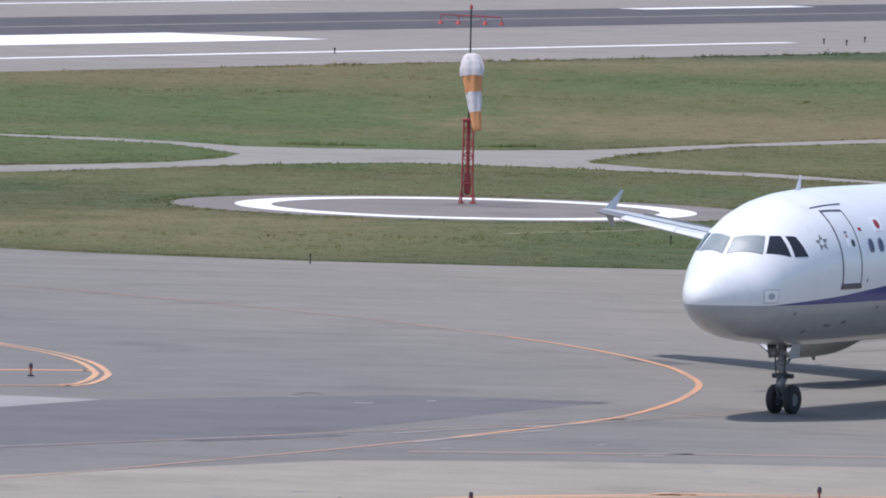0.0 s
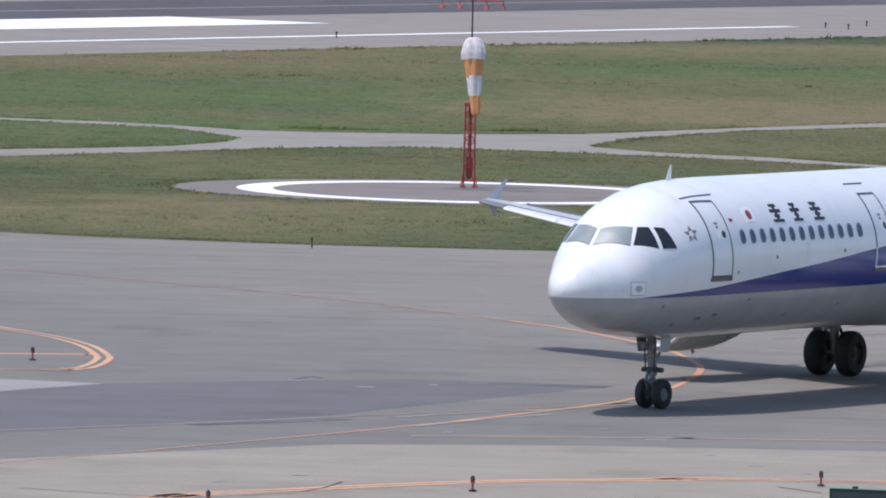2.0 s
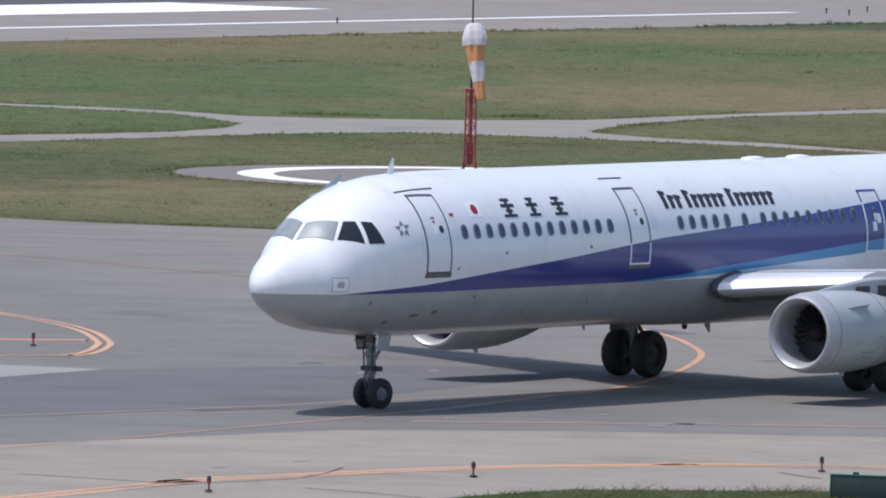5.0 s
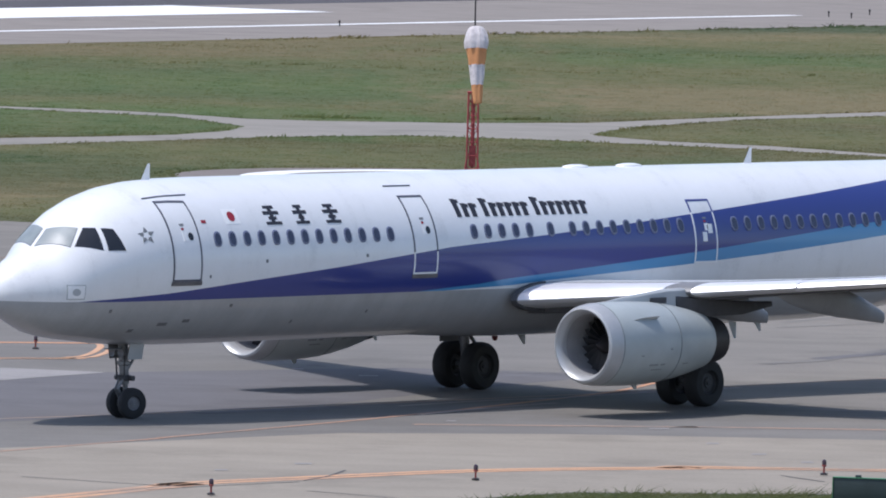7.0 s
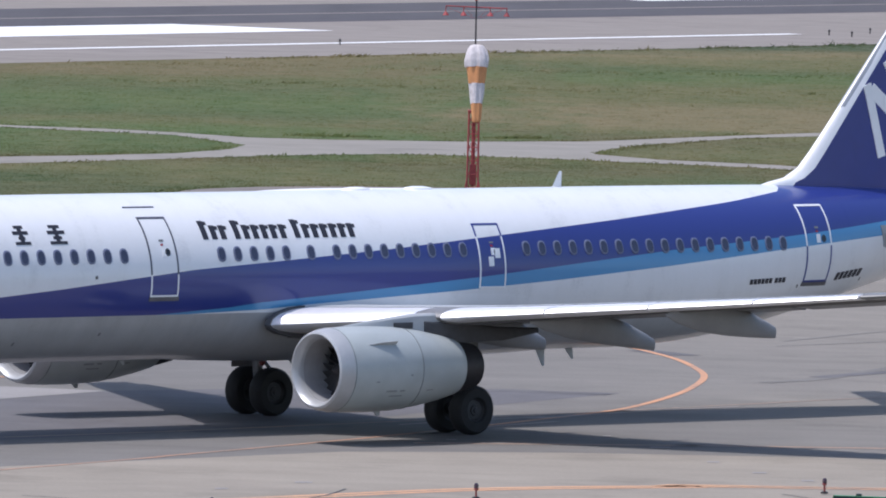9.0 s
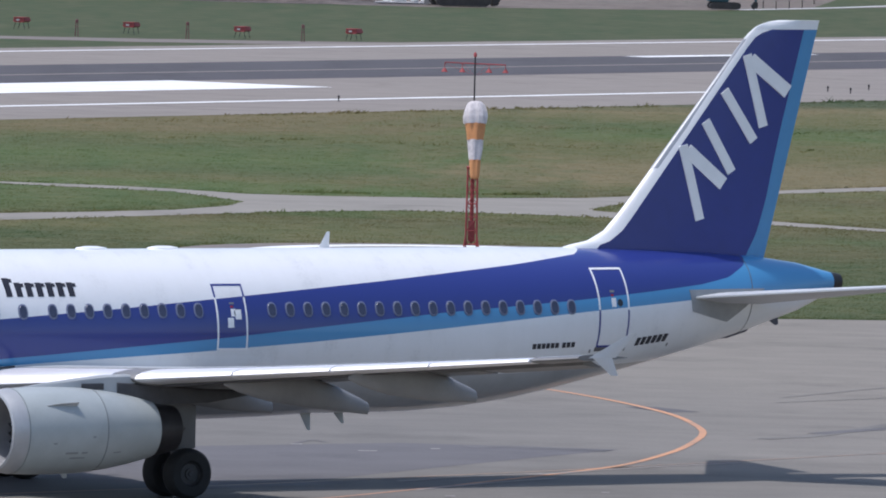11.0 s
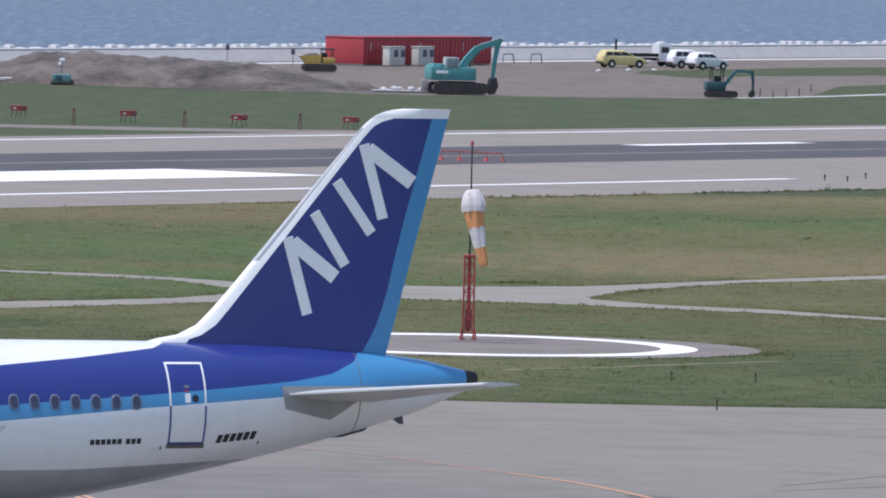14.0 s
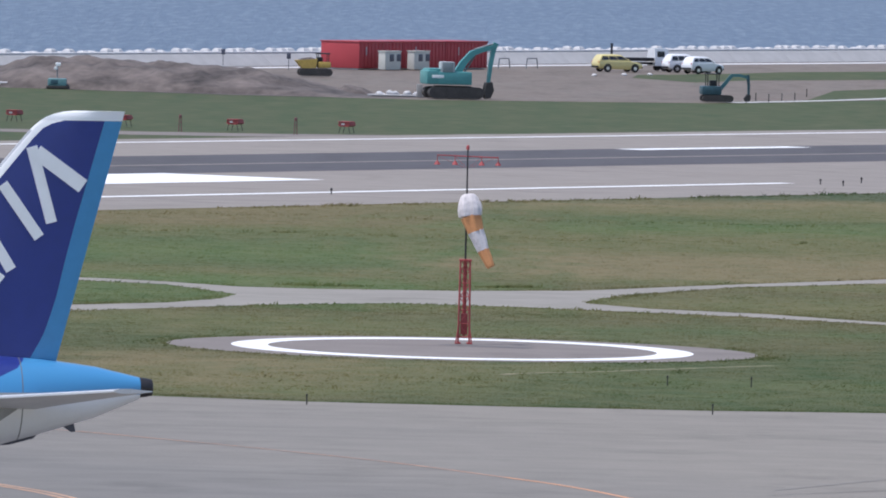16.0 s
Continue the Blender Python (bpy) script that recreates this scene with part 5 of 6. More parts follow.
WALL_MAT = plain("seawall_concrete", (0.38, 0.37, 0.365), 0.85, grain=0.14, scale=0.12, fine=1.0)
PALE = plain("pale_concrete_block", (0.52, 0.51, 0.51), 0.85, grain=0.12)
sheet("works_ground", [(-160, 820), (-60, 872), (-33.7, 876), (-20.5, 862), (-1.6, 857), (9, 862), (19.6, 868), (31, 889), (60, 930), (150, 1090), shore(260, -2.6), shore(-240, -2.6)], 0.010, DIRT,
      "bare brown earth of a construction site", "earth")
sheet("works_verge", [(15.5, 962), (20.5, 947.6), (25.2, 962.3), (29.8, 968), (36.8, 978), (60, 1010), (120, 1090), (62, 1052), (38.5, 1018), (28.9, 1003), (26.1, 995), (21.3, 984), (16.2, 976)], 0.016, GRASS,
      "rough grass verge on the works ground", "grass")
sheet("works_verge", [(27.5, 884), (34, 898), (60, 932), (120, 1050), (60, 990), (38, 945), (31.1, 926)], 0.016, GRASS, "rough grass edge beside the works track", "grass")
stripe("works_track", [(21.5, 871.5), (26, 880), (30, 889), (35, 902)], 1.2, 0.022, PALE, "pale concrete strip at the works edge")
sheet("seawall_path", [shore(-400, -7.5), shore(400, -7.5), shore(400, -4.5), shore(-400, -4.5)], 0.016, PALE, "pale path at the foot of the seawall", "path")
sheet("far_strip", [(-200, 727), (-60, 731), (-28.3, 733.5), (-19.9, 733), (-12.6, 735), (-3.3, 740), (3, 748), (3, 756), (-3.3, 747), (-12.7, 743), (-20.6, 741.5), (-28.6, 740.8), (-60, 738), (-200, 734)], 0.006, PAD, "grey paved strip behind the runway", "pavement")


def seawall():
    w = thing("seawall", pose(SHORE.x, SHORE.y, 0, 0, 0, math.degrees(math.atan2(SU.y, SU.x))), "pale concrete seawall with a capped top", "seawall", kind="structure")
    data = None
    for i in range(-16, 26):
        if data is None:
            bm = rings([[(x, -1.4, 0.0), (x, 1.6, 0.0), (x, 1.6, 0.98), (x, -0.1, 0.98)] for x in (0.015, 9.985)])
            p = part("panel", bm, WALL_MAT, w, smooth=False)
            data = p.data
        else:
            p = new("panel", data)
            p.parent = w
        p.location = (i * 10, 0, 0)
    part("capping", box((420, 1.62, 0.16), (50, 0.80, 1.06), 0.03), PALE, w)


seawall()
block0 = thing("breakwater_block", pose(*shore(0, 6.6), 0.0), "white weathered breakwater block top behind the seawall", "concrete block", "breakwater blocks")
part("block", rings([[(-w, -d, z), (w, -d, z), (w, d, z), (-w, d, z)] for z, w, d in ((-3.3, 0.9, 0.8), (1.00, 0.42, 0.4), (1.16, 0.34, 0.3), (1.24, 0.2, 0.15))]), PALE, block0, smooth=False)
rnd = random.Random(4)
for i in range(-20, 112):
    if i:
        m = pose(*shore(i * 1.75 + rnd.uniform(-0.25, 0.25), 6.6 + rnd.uniform(-0.3, 0.3)), rnd.uniform(-0.18, 0.05), 0, 0, 59 + rnd.uniform(-15, 15))
        copy_thing(block0, m)


def spoil_heap(name, xs, hs, y0, depth, skew, seed):
    bm = bmesh.new()
    nx, ny = 90, 26
    rows = []
    for j in range(ny + 1):
        v = j / ny
        row = []
        for i in range(nx + 1):
            x = xs[0] + (xs[-1] - xs[0]) * i / nx
            h = float(np.interp(x, xs, hs))
            y = y0 + skew * (x - xs[0]) + depth * v
            n = noise.fractal(Vector((x * 0.5 + seed, y * 0.4, seed)), 1.0, 2.0, 5)
            bell = math.sin(math.pi * min(1, v * 1.05)) ** 0.8 if v < 0.95 else 0
            row.append(bm.verts.new((x, y, max(-0.05, h * bell * (1 + 0.13 * n) + (0.10 * n + 0.16 * abs(noise.noise(Vector((x * 0.9, y * 0.25, seed + 4)))) if bell > 0.1 else -0.05)))))
        rows.append(row)
    for a, b in zip(rows, rows[1:]):
        for i in range(nx):
            bm.faces.new((a[i], a[i + 1], b[i + 1], b[i]))
    ob = part(name, bm, SOIL)
    return tagged(ob, "long mound of dug brown-grey soil", "soil mound")


spoil_heap("soil_mound", [-46, -38, -33.5, -31, -27, -24.7, -19.6, -16.2, -13.8, -12.4, -9.5, -7.0, -5.5], [0.5, 0.9, 1.3, 2.2, 2.15, 2.05, 1.95, 1.75, 1.6, 1.2, 0.7, 0.25, 0.0], 872, 22, -0.35, 3.0)
spoil_heap("soil_mound", [-9.0, -7.6, -6.2, -5.0], [0.0, 0.7, 0.5, 0.0], 866, 6, 0.0, 9.0)

# red site cabins
CORNER = (-7.25, 969.0)
CABIN_RED = plain("red_cabin_sheet", (0.40, 0.045, 0.055), 0.55, grain=0.12, scale=0.4)
CABIN_ROOF = plain("dark_red_roof", (0.36, 0.05, 0.06), 0.55, grain=0.12)


def cabin(u):
    x, y = along(CORNER, u, 0)
    c = thing("site_cabin", pose(x, y, 0.05, 0, 0, 56), "red metal site cabin", "cabin", "site cabins")
    part("shell", box((6.36, 3.9, 2.16), (3.2, 1.95, 1.18), 0.04), CABIN_RED, c)
    part("roof", box((6.44, 4.05, 0.12), (3.2, 1.95, 2.32), 0.03), CABIN_ROOF, c)
    part("skid", box((6.2, 3.6, 0.1), (3.2, 1.95, 0.05), 0.01), PALE, c)
    for i in range(12):
        part("rib", box((0.08, 0.05, 2.06), (0.3 + i * 0.52, -0.02, 1.18), 0.01), CABIN_RED, c)
    part("tube_lamp", box((0.08, 0.06, 0.7), (1.0 if u < 6 else 1.9, -0.06, 1.55), 0.01), PALE, c, "white upright tube lamp")
    return c


for u in (0, 6.45, 12.9):
    cabin(u)
CABINET = plain("beige_cabinet", (0.56, 0.55, 0.50), 0.5, grain=0.08)


def cabinet(u):
    x, y = along(CORNER, u, -1.9)
    c = thing("power_cabinet", pose(x, y, 0.05, 0, 0, 56), "beige outdoor power cabinet before the cabins", "cabinet", "power cabinets")
    part("case", box((2.3, 0.7, 1.5), (0, 0.1, 0.8), 0.03), CABINET, c)
    part("lid", box((2.4, 0.8, 0.08), (0, 0.1, 1.59), 0.02), CABINET, c)
    for x in (-0.2, 0.85):
        part("vent", box((0.6, 0.04, 0.6), (x, -0.26, 1.05), 0.01), SEAM, c, "dark louvre")
    return c


cabinet(1.9)
cabinet(6.2)
# Teal with its red raised to paint in the haze of distance.
HAZY_TEAL = plain("haze_lifted_teal", (0.085, 0.28, 0.28), 0.45, grain=0.15, scale=1.0)
TEAL_DARK = plain("dark_teal_paint", (0.035, 0.085, 0.105), 0.5, grain=0.2)
TEAL_BOOM = plain("weathered_teal_boom", (0.055, 0.17, 0.185), 0.5, grain=0.2)
TRACK = plain("muddy_track", (0.06, 0.055, 0.052), 0.85, grain=0.3)
YELLOW = plain("yellow_paint", (0.50, 0.34, 0.08), 0.5, grain=0.15)


def crawler(c, x0, x1, tall, wide, material):
    r = tall / 2
    for s in (-1, 1):
        loop = [(x1 - r + r * math.sin(t), r + r * math.cos(t)) for t in (math.pi * i / 8 for i in range(9))] + [(x0 + r - r * math.sin(t), r - r * math.cos(t)) for t in (math.pi * i / 8 for i in range(9))]
        w = wide * 0.28
        y = s * (wide / 2 - w / 2)
        part("track", rings([[(x, y + k * w / 2, z) for x, z in loop] for k in (-1, 1)]), TRACK, c, "muddy crawler track")
        for i in range(5):
            x = x0 + r + (x1 - x0 - 2 * r) * i / 4
            part("track_roller", turned([(-w / 2 - 0.03, r * 0.55), (w / 2 + 0.03, r * 0.55)], 12, "Y", (x, y, r)), material, c)


def boom(c, pts, r0, r1, wide, material, name):
    secs = []
    for i, p in enumerate(pts):
        p = Vector((p[0], 0, p[1]))
        a, b = pts[max(0, i - 1)], pts[min(len(pts) - 1, i + 1)]
        d = Vector((b[0] - a[0], 0, b[1] - a[1])).normalized()
        n = Vector((-d.z, 0, d.x)) * (r0 + (r1 - r0) * i / (len(pts) - 1))
        y = Vector((0, wide / 2, 0))
        secs.append([tuple(p + n + y), tuple(p + n - y), tuple(p - n - y), tuple(p - n + y)])
    return part(name, rings(secs), material, c)


def excavator():
    c = thing("excavator", pose(0.75, 862.0, 0.08, 0, 0, 12), "large teal crawler excavator with lowered bucket", "excavator")
    crawler(c, -2.25, 1.9, 0.85, 2.9, TRACK)
    part("undercarriage", box((2.6, 1.4, 0.35), (-0.2, 0, 0.75), 0.05), TRACK, c)
    part("counterweight", box((0.9, 2.6, 1.05), (-2.0, 0, 1.55), 0.18), HAZY_TEAL, c)
    part("upper_body", box((2.6, 2.6, 0.95), (-0.3, 0, 1.5), 0.1), HAZY_TEAL, c)
    part("engine_hood", box((1.5, 2.3, 0.25), (-1.5, 0, 2.08), 0.06), HAZY_TEAL, c)
    part("cab", box((1.05, 0.95, 1.15), (-0.85, -0.8, 2.15), 0.1), GREY_PAINT, c)
    part("cab_window", box((0.8, 0.05, 0.75), (-0.85, -1.29, 2.32), 0.03), PALE_REFLECTION, c, "dull cab side window")
    part("cab_window", box((0.05, 0.8, 0.8), (-0.31, -0.8, 2.26), 0.03), PALE_REFLECTION, c)
    part("name_panel", box((0.9, 0.03, 0.22), (-1.6, -1.32, 1.62), 0.01), WHITE_PAINT, c, "plain white bar on the body")
    boom(c, [(0.0, 1.7), (0.55, 2.6), (1.2, 3.35), (2.0, 3.65), (2.85, 3.85)], 0.28, 0.15, 0.45, HAZY_TEAL, "boom")
    boom(c, [(3.05, 4.15), (2.85, 3.7), (2.65, 2.6), (2.5, 1.2)], 0.2, 0.12, 0.35, HAZY_TEAL, "stick")
    part("boom_cylinder", rod((0.5, 0.2, 1.6), (1.5, 0.2, 3.2), 0.07), STEEL, c)
    part("stick_cylinder", rod((1.4, 0, 3.65), (3.0, 0, 4.15), 0.07), STEEL, c)
    part("bucket", rings([[(2.12, k * 0.5, 0.42), (2.30, k * 0.5, 1.20), (2.72, k * 0.5, 1.25), (2.86, k * 0.5, 0.62), (2.62, k * 0.5, 0.06), (2.28, k * 0.5, 0.0)] for k in (-1, 1)]), TRACK, c, "dark digging bucket")


def mini_excavator():
    c = thing("mini_excavator", pose(20.4, 871.0, 0.08, 0, 0, 8), "small dark teal excavator with a canopy", "excavator")
    crawler(c, -1.15, 1.2, 0.5, 1.6, TRACK)
    part("upper_body", box((1.5, 1.5, 0.65), (-0.45, 0, 0.85), 0.12), TEAL_DARK, c)
    part("seat", box((0.5, 0.5, 0.5), (-0.3, 0, 1.35), 0.08), DARK_METAL, c)
    for x in (-0.75, 0.1):
        for y in (-0.5, 0.5):
            part("canopy_post", rod((x, y, 1.1), (x, y, 2.05), 0.04, sides=6), DARK_METAL, c)
    part("canopy_roof", box((1.1, 1.2, 0.08), (-0.32, 0, 2.08), 0.03), DARK_METAL, c)
    boom(c, [(0.3, 0.95), (0.75, 1.5), (1.15, 1.98), (1.75, 2.0), (2.35, 1.85)], 0.14, 0.09, 0.2, TEAL_BOOM, "boom")
    boom(c, [(2.35, 2.05), (2.45, 1.3), (2.45, 0.5)], 0.12, 0.08, 0.18, TEAL_DARK, "stick")
    part("bucket", rings([[(2.1, k * 0.25, 0.3), (2.35, k * 0.25, 0.6), (2.6, k * 0.25, 0.5), (2.55, k * 0.25, 0.1), (2.25, k * 0.25, 0.0)] for k in (-1, 1)]), TRACK, c)


def crawler_dumper():
    c = thing("crawler_dumper", pose(-10.6, 935.0, 0.1, 0, 0, 8), "small yellow crawler dumper behind the soil heap", "dumper")
    crawler(c, -1.3, 1.4, 0.6, 1.7, TRACK)
    part("skip", rings([[(-1.55, k * 0.8, 1.25), (0.15, k * 0.8, 1.38), (0.05, k * 0.8, 0.65), (-1.05, k * 0.8, 0.62)] for k in (-1, 1)]), YELLOW, c)
    part("skip_load", rings([[(-1.4, k * 0.7, 1.22), (-0.9, k * 0.55, 1.42), (-0.3, k * 0.5, 1.50), (0.1, k * 0.7, 1.34)] for k in (-1, 1)]), SOIL, c, "dark soil heaped in the skip")
    part("engine_cover", box((1.05, 1.4, 0.5), (0.75, 0, 0.9), 0.12), YELLOW, c)
    part("radiator_grille", box((0.05, 0.9, 0.32), (1.29, 0, 0.9), 0.015), DARK_METAL, c)
    part("seat", box((0.45, 0.5, 0.42), (0.45, 0, 1.32), 0.08), DARK_METAL, c)
    for x in (0.25, 1.1):
        for y in (-0.55, 0.55):
            part("canopy_post", rod((x, y, 1.1), (x, y, 1.78), 0.035, sides=6), DARK_METAL, c)
    part("canopy_roof", box((1.1, 1.3, 0.10), (0.68, 0, 1.82), 0.04), DARK_METAL, c)


excavator()
mini_excavator()
crawler_dumper()


def car(name, at, turn, paint, label, long, tall):
    """Estate or hatchback: bellied body, tapering glasshouse, arches, lamps and bumpers."""
    c = thing(name, pose(*at, 0.06, 0, 0, turn), label, "car", "parked works vehicles")
    L, W = long / 2, 0.84

    def sec(x, low, sill, w):
        return [(x, -w + 0.10, low), (x, -w + 0.02, low + 0.12), (x, -w, (low + sill) / 2), (x, -w + 0.03, sill - 0.05), (x, -w + 0.10, sill), (x, w - 0.10, sill), (x, w - 0.03, sill - 0.05),
                (x, w, (low + sill) / 2), (x, w - 0.02, low + 0.12), (x, w - 0.10, low)]
    part("body", rings([sec(-L, 0.42, 0.78, W - 0.14), sec(-L + 0.08, 0.32, 0.90, W - 0.04), sec(-L * 0.6, 0.22, 0.95, W), sec(L * 0.3, 0.20, 0.94, W), sec(L * 0.45, 0.20, 0.91, W), sec(L * 0.78, 0.24, 0.80, W - 0.03),
                        sec(L * 0.93, 0.28, 0.70, W - 0.10), sec(L, 0.36, 0.58, W - 0.22)]), paint, c)
    back, front = -L + 0.10, L * 0.46
    house = [(0.92, back, front, W - 0.07), (1.00, back + 0.05, front - 0.16, W - 0.09), (tall - 0.14, back + 0.24, L * 0.10, W - 0.22), (tall - 0.04, back + 0.34, L * 0.02, W - 0.28), (tall, back + 0.55, -L * 0.10, W - 0.38)]
    part("cabin_roof", rings([[(x0, -w, z), (x1, -w, z), (x1, w, z), (x0, w, z)] for z, x0, x1, w in house]), paint, c)
    low, high = house[1], house[2]
    cuts = [0.04, 0.31, 0.63, 0.97]
    for k0, k1 in zip(cuts, cuts[1:]):
        for s in (-1, 1):
            q = []
            for (z, x0, x1, w), k, lift in ((low, k0, 0.02), (low, k1, 0.02), (high, k1, -0.02), (high, k0, -0.02)):
                q.append((x0 + (x1 - x0) * k + (0.03 if k == k0 else -0.03), s * (w + 0.004), z + lift))
            part("side_window", rings([q, [(x, y + s * 0.012, z) for x, y, z in q]]), GLASS_DARK, c, "dark side window")
    q = [(low[2] + 0.01, -low[3] + 0.08, low[0] + 0.02), (low[2] + 0.01, low[3] - 0.08, low[0] + 0.02), (high[2] + 0.01, high[3] - 0.06, high[0] - 0.02), (high[2] + 0.01, -high[3] + 0.06, high[0] - 0.02)]
    part("windscreen", rings([q, [(x + 0.014, y, z + 0.008) for x, y, z in q]]), GLASS_DARK, c, "dark windscreen")
    for x in (-L * 0.60, L * 0.62):
        for s in (-1, 1):
            part("wheel_arch", turned([(-0.05, 0.02), (-0.05, 0.36), (0.05, 0.36), (0.05, 0.02)], 20, "Y", (x, s * (W - 0.045), 0.33)), TYRE, c, "dark wheel arch")
            w = part("wheel", turned([(-0.1, 0.05), (-0.1, 0.25), (-0.07, 0.29), (0.07, 0.29), (0.1, 0.25), (0.1, 0.05)], 18, "Y", (x, s * (W - 0.07), 0.29)), TYRE, c)
            part("rim", turned([(-0.115, 0.02), (-0.115, 0.15), (0.115, 0.15), (0.115, 0.02)], 14, "Y", (x, s * (W - 0.07), 0.29)), METAL, w)
    for s in (-1, 1):
        part("headlight", box((0.20, 0.30, 0.12), (L - 0.16, s * 0.50, 0.62), 0.03), PALE_REFLECTION, c)
        part("door_mirror", box((0.12, 0.16, 0.10), (L * 0.30, s * (W + 0.04), 1.02), 0.03), paint, c)
        part("tail_lamp", box((0.08, 0.10, 0.30), (-L + 0.06, s * (W - 0.16), 0.75), 0.02), RED, c)
    part("bumper", box((0.16, 1.25, 0.16), (L - 0.05, 0, 0.38), 0.05), DARK_METAL, c)
    part("bumper", box((0.14, 1.40, 0.16), (-L + 0.03, 0, 0.42), 0.05), DARK_METAL, c)
    return c


PALE_YELLOW = plain("pale_yellow_car_paint", (0.66, 0.56, 0.24), 0.35, coat=0.3, grain=0.05)
CAR_WHITE = plain("white_car_paint", (0.78, 0.78, 0.79), 0.3, coat=0.3, grain=0.04)
car("estate_car", (14.6, 986.0), 24, PALE_YELLOW, "pale yellow estate car parked by the seawall", 4.2, 1.48)
car("estate_car", (20.5, 990.0), 24, CAR_WHITE, "white estate car parked beside a flatbed truck", 3.9, 1.56)
car("hatchback", (21.9, 986.0), 34, CAR_WHITE, "white hatchback parked at the row's end", 3.5, 1.46)


def flatbed():
    c = thing("flatbed_truck", pose(17.2, 993.0, 0.06, 0, 0, 24), "small flatbed truck with a white cab", "truck", "parked works vehicles")
    part("bed", box((2.9, 1.7, 0.12), (-1.1, 0, 0.95), 0.02), DARK_METAL, c)
    part("bed_side", box((2.9, 0.05, 0.3), (-1.1, -0.85, 1.0), 0.01), DARK_METAL, c)
    part("cab", rings([[(x, -0.82, 0.45), (x, -0.82, 1.15), (x - k, -0.72, 1.95), (x - k, 0.72, 1.95), (x, 0.82, 1.15), (x, 0.82, 0.45)] for x, k in ((0.45, 0.0), (1.2, 0.0), (1.95, 0.35))]), CAR_WHITE, c)
    part("cab_window", box((0.7, 0.04, 0.5), (1.0, -0.80, 1.45), 0.02), GLASS_DARK, c)
    part("windscreen", box((0.04, 1.3, 0.55), (1.80, 0, 1.5), 0.02, turn=Matrix.Rotation(radians(-20), 4, "Y")), GLASS_DARK, c)
    part("chassis", box((4.2, 0.7, 0.2), (-0.3, 0, 0.65), 0.03), DARK_METAL, c)
    for x in (-1.6, 1.35):
        for s in (-1, 1):
            part("wheel", turned([(-0.1, 0.05), (-0.1, 0.3), (-0.06, 0.35), (0.06, 0.35), (0.1, 0.3), (0.1, 0.05)], 18, "Y", (x, s * 0.74, 0.35)), TYRE, c)


flatbed()

# approach slope lights and posts behind the runway
unit0 = thing("slope_light", pose(-13.5, 747.2, 0.05, 0, 0, -20), "weathered red box-shaped approach slope light on legs", "airfield light", "slope lights")
part("housing", rings([[(-0.30 * k, y, 0.42), (0.30 * k, y, 0.42), (0.44 * k, y, 0.50), (0.38 * k, y, 0.72), (-0.38 * k, y, 0.72), (-0.44 * k, y, 0.50)] for y, k in ((-0.5, 0.9), (-0.42, 1.0), (0.5, 1.0))]), PAINT_RED_OLD, unit0)
part("hood", box((0.80, 0.9, 0.04), (0, -0.1, 0.74), 0.01), PAINT_RED_OLD, unit0)
part("front_lens", box((0.22, 0.03, 0.10), (-0.06, -0.515, 0.58), 0.01), PALE, unit0, "pale lens in the front face")
for x in (-0.38, 0.38):
    for y in (-0.4, 0.4):
        part("leg", rod((x, y, 0), (x * 0.7, y, 0.46), 0.022, sides=8), DARK_METAL, unit0)
for x, y in ((-28.2, 759.5), (-20.8, 752.1), (-6.3, 747.9)):
    copy_thing(unit0, pose(x, y, 0.05, 0, 0, -20))
POST_BROWN = plain("faded_red_post", (0.15, 0.06, 0.06), 0.6, grain=0.3)
post0 = thing("marker_post", pose(-16.9, 741.4, 0.05), "thin red marker post behind the runway", "post", "marker posts")
for x in (-0.09, 0.09):
    part("shaft", rod((x, 0, 0), (x * 0.6, 0, 1.12), 0.035, 0.028, 8), POST_BROWN, post0)
part("crossbar", rod((-0.09, 0, 0.62), (0.09, 0, 0.62), 0.03, sides=6), POST_BROWN, post0)
part("collar", turned([(0.88, 0.06), (0.90, 0.10), (1.06, 0.10), (1.09, 0.05)], 10, "Z"), POST_BROWN, post0)
for x, y in ((-9.5, 740.8), (-24.0, 741.6)):
    copy_thing(post0, pose(x, y, 0.05))
stripe("dug_edge", [(-30, 868), (-20, 862), (-12.3, 859.5), (-6.3, 862), (-1.8, 866)], 2.6, 0.02, SOIL, "dark dug soil along the works edge")
stone0 = thing("stone", pose(-4.6, 866.5, 0.06), "white building stone on a pale slab", "stone", "building stones")
bm = bmesh.new()
bmesh.ops.create_icosphere(bm, subdivisions=2, radius=0.30)
for v in bm.verts:
    v.co *= 1 + 0.3 * noise.noise(v.co * 3)
    v.co.z = max(v.co.z * 0.7, -0.18)
part("rock", bm, PALE, stone0)
for i, x in enumerate((-4.0, -3.2, -2.8, -1.9, -1.2, 0.3, 1.5, 2.1)):
    copy_thing(stone0, pose(x - 0.9, 866.5 + (i % 3) * 0.8, 0.2 + 0.06 * (i % 2), 0, 0, 40 * i))
slabt = thing("concrete_slab", pose(-2.6, 866.5, 0.06, 0, 0, 0), "pale concrete slab under loose stones", "slab")
part("slab", box((6.4, 2.4, 0.10), (0, 0, 0.05), 0.03), WALL_MAT, slabt)
pil = thing("concrete_pillar", pose(-1.9, 863.5, 0.05), "pale upright concrete pillar", "pillar")
part("pillar", box((0.45, 0.45, 1.0), (0, 0, 0.5), 0.04), WALL_MAT, pil)
TEAL_GREY = plain("faded_teal_paint", (0.13, 0.26, 0.27), 0.6, grain=0.3, scale=1.5)
pump = thing("survey_unit", pose(-29.0, 866.0, 0.05), "teal pump unit with a white lamp mast by the heap", "machine")
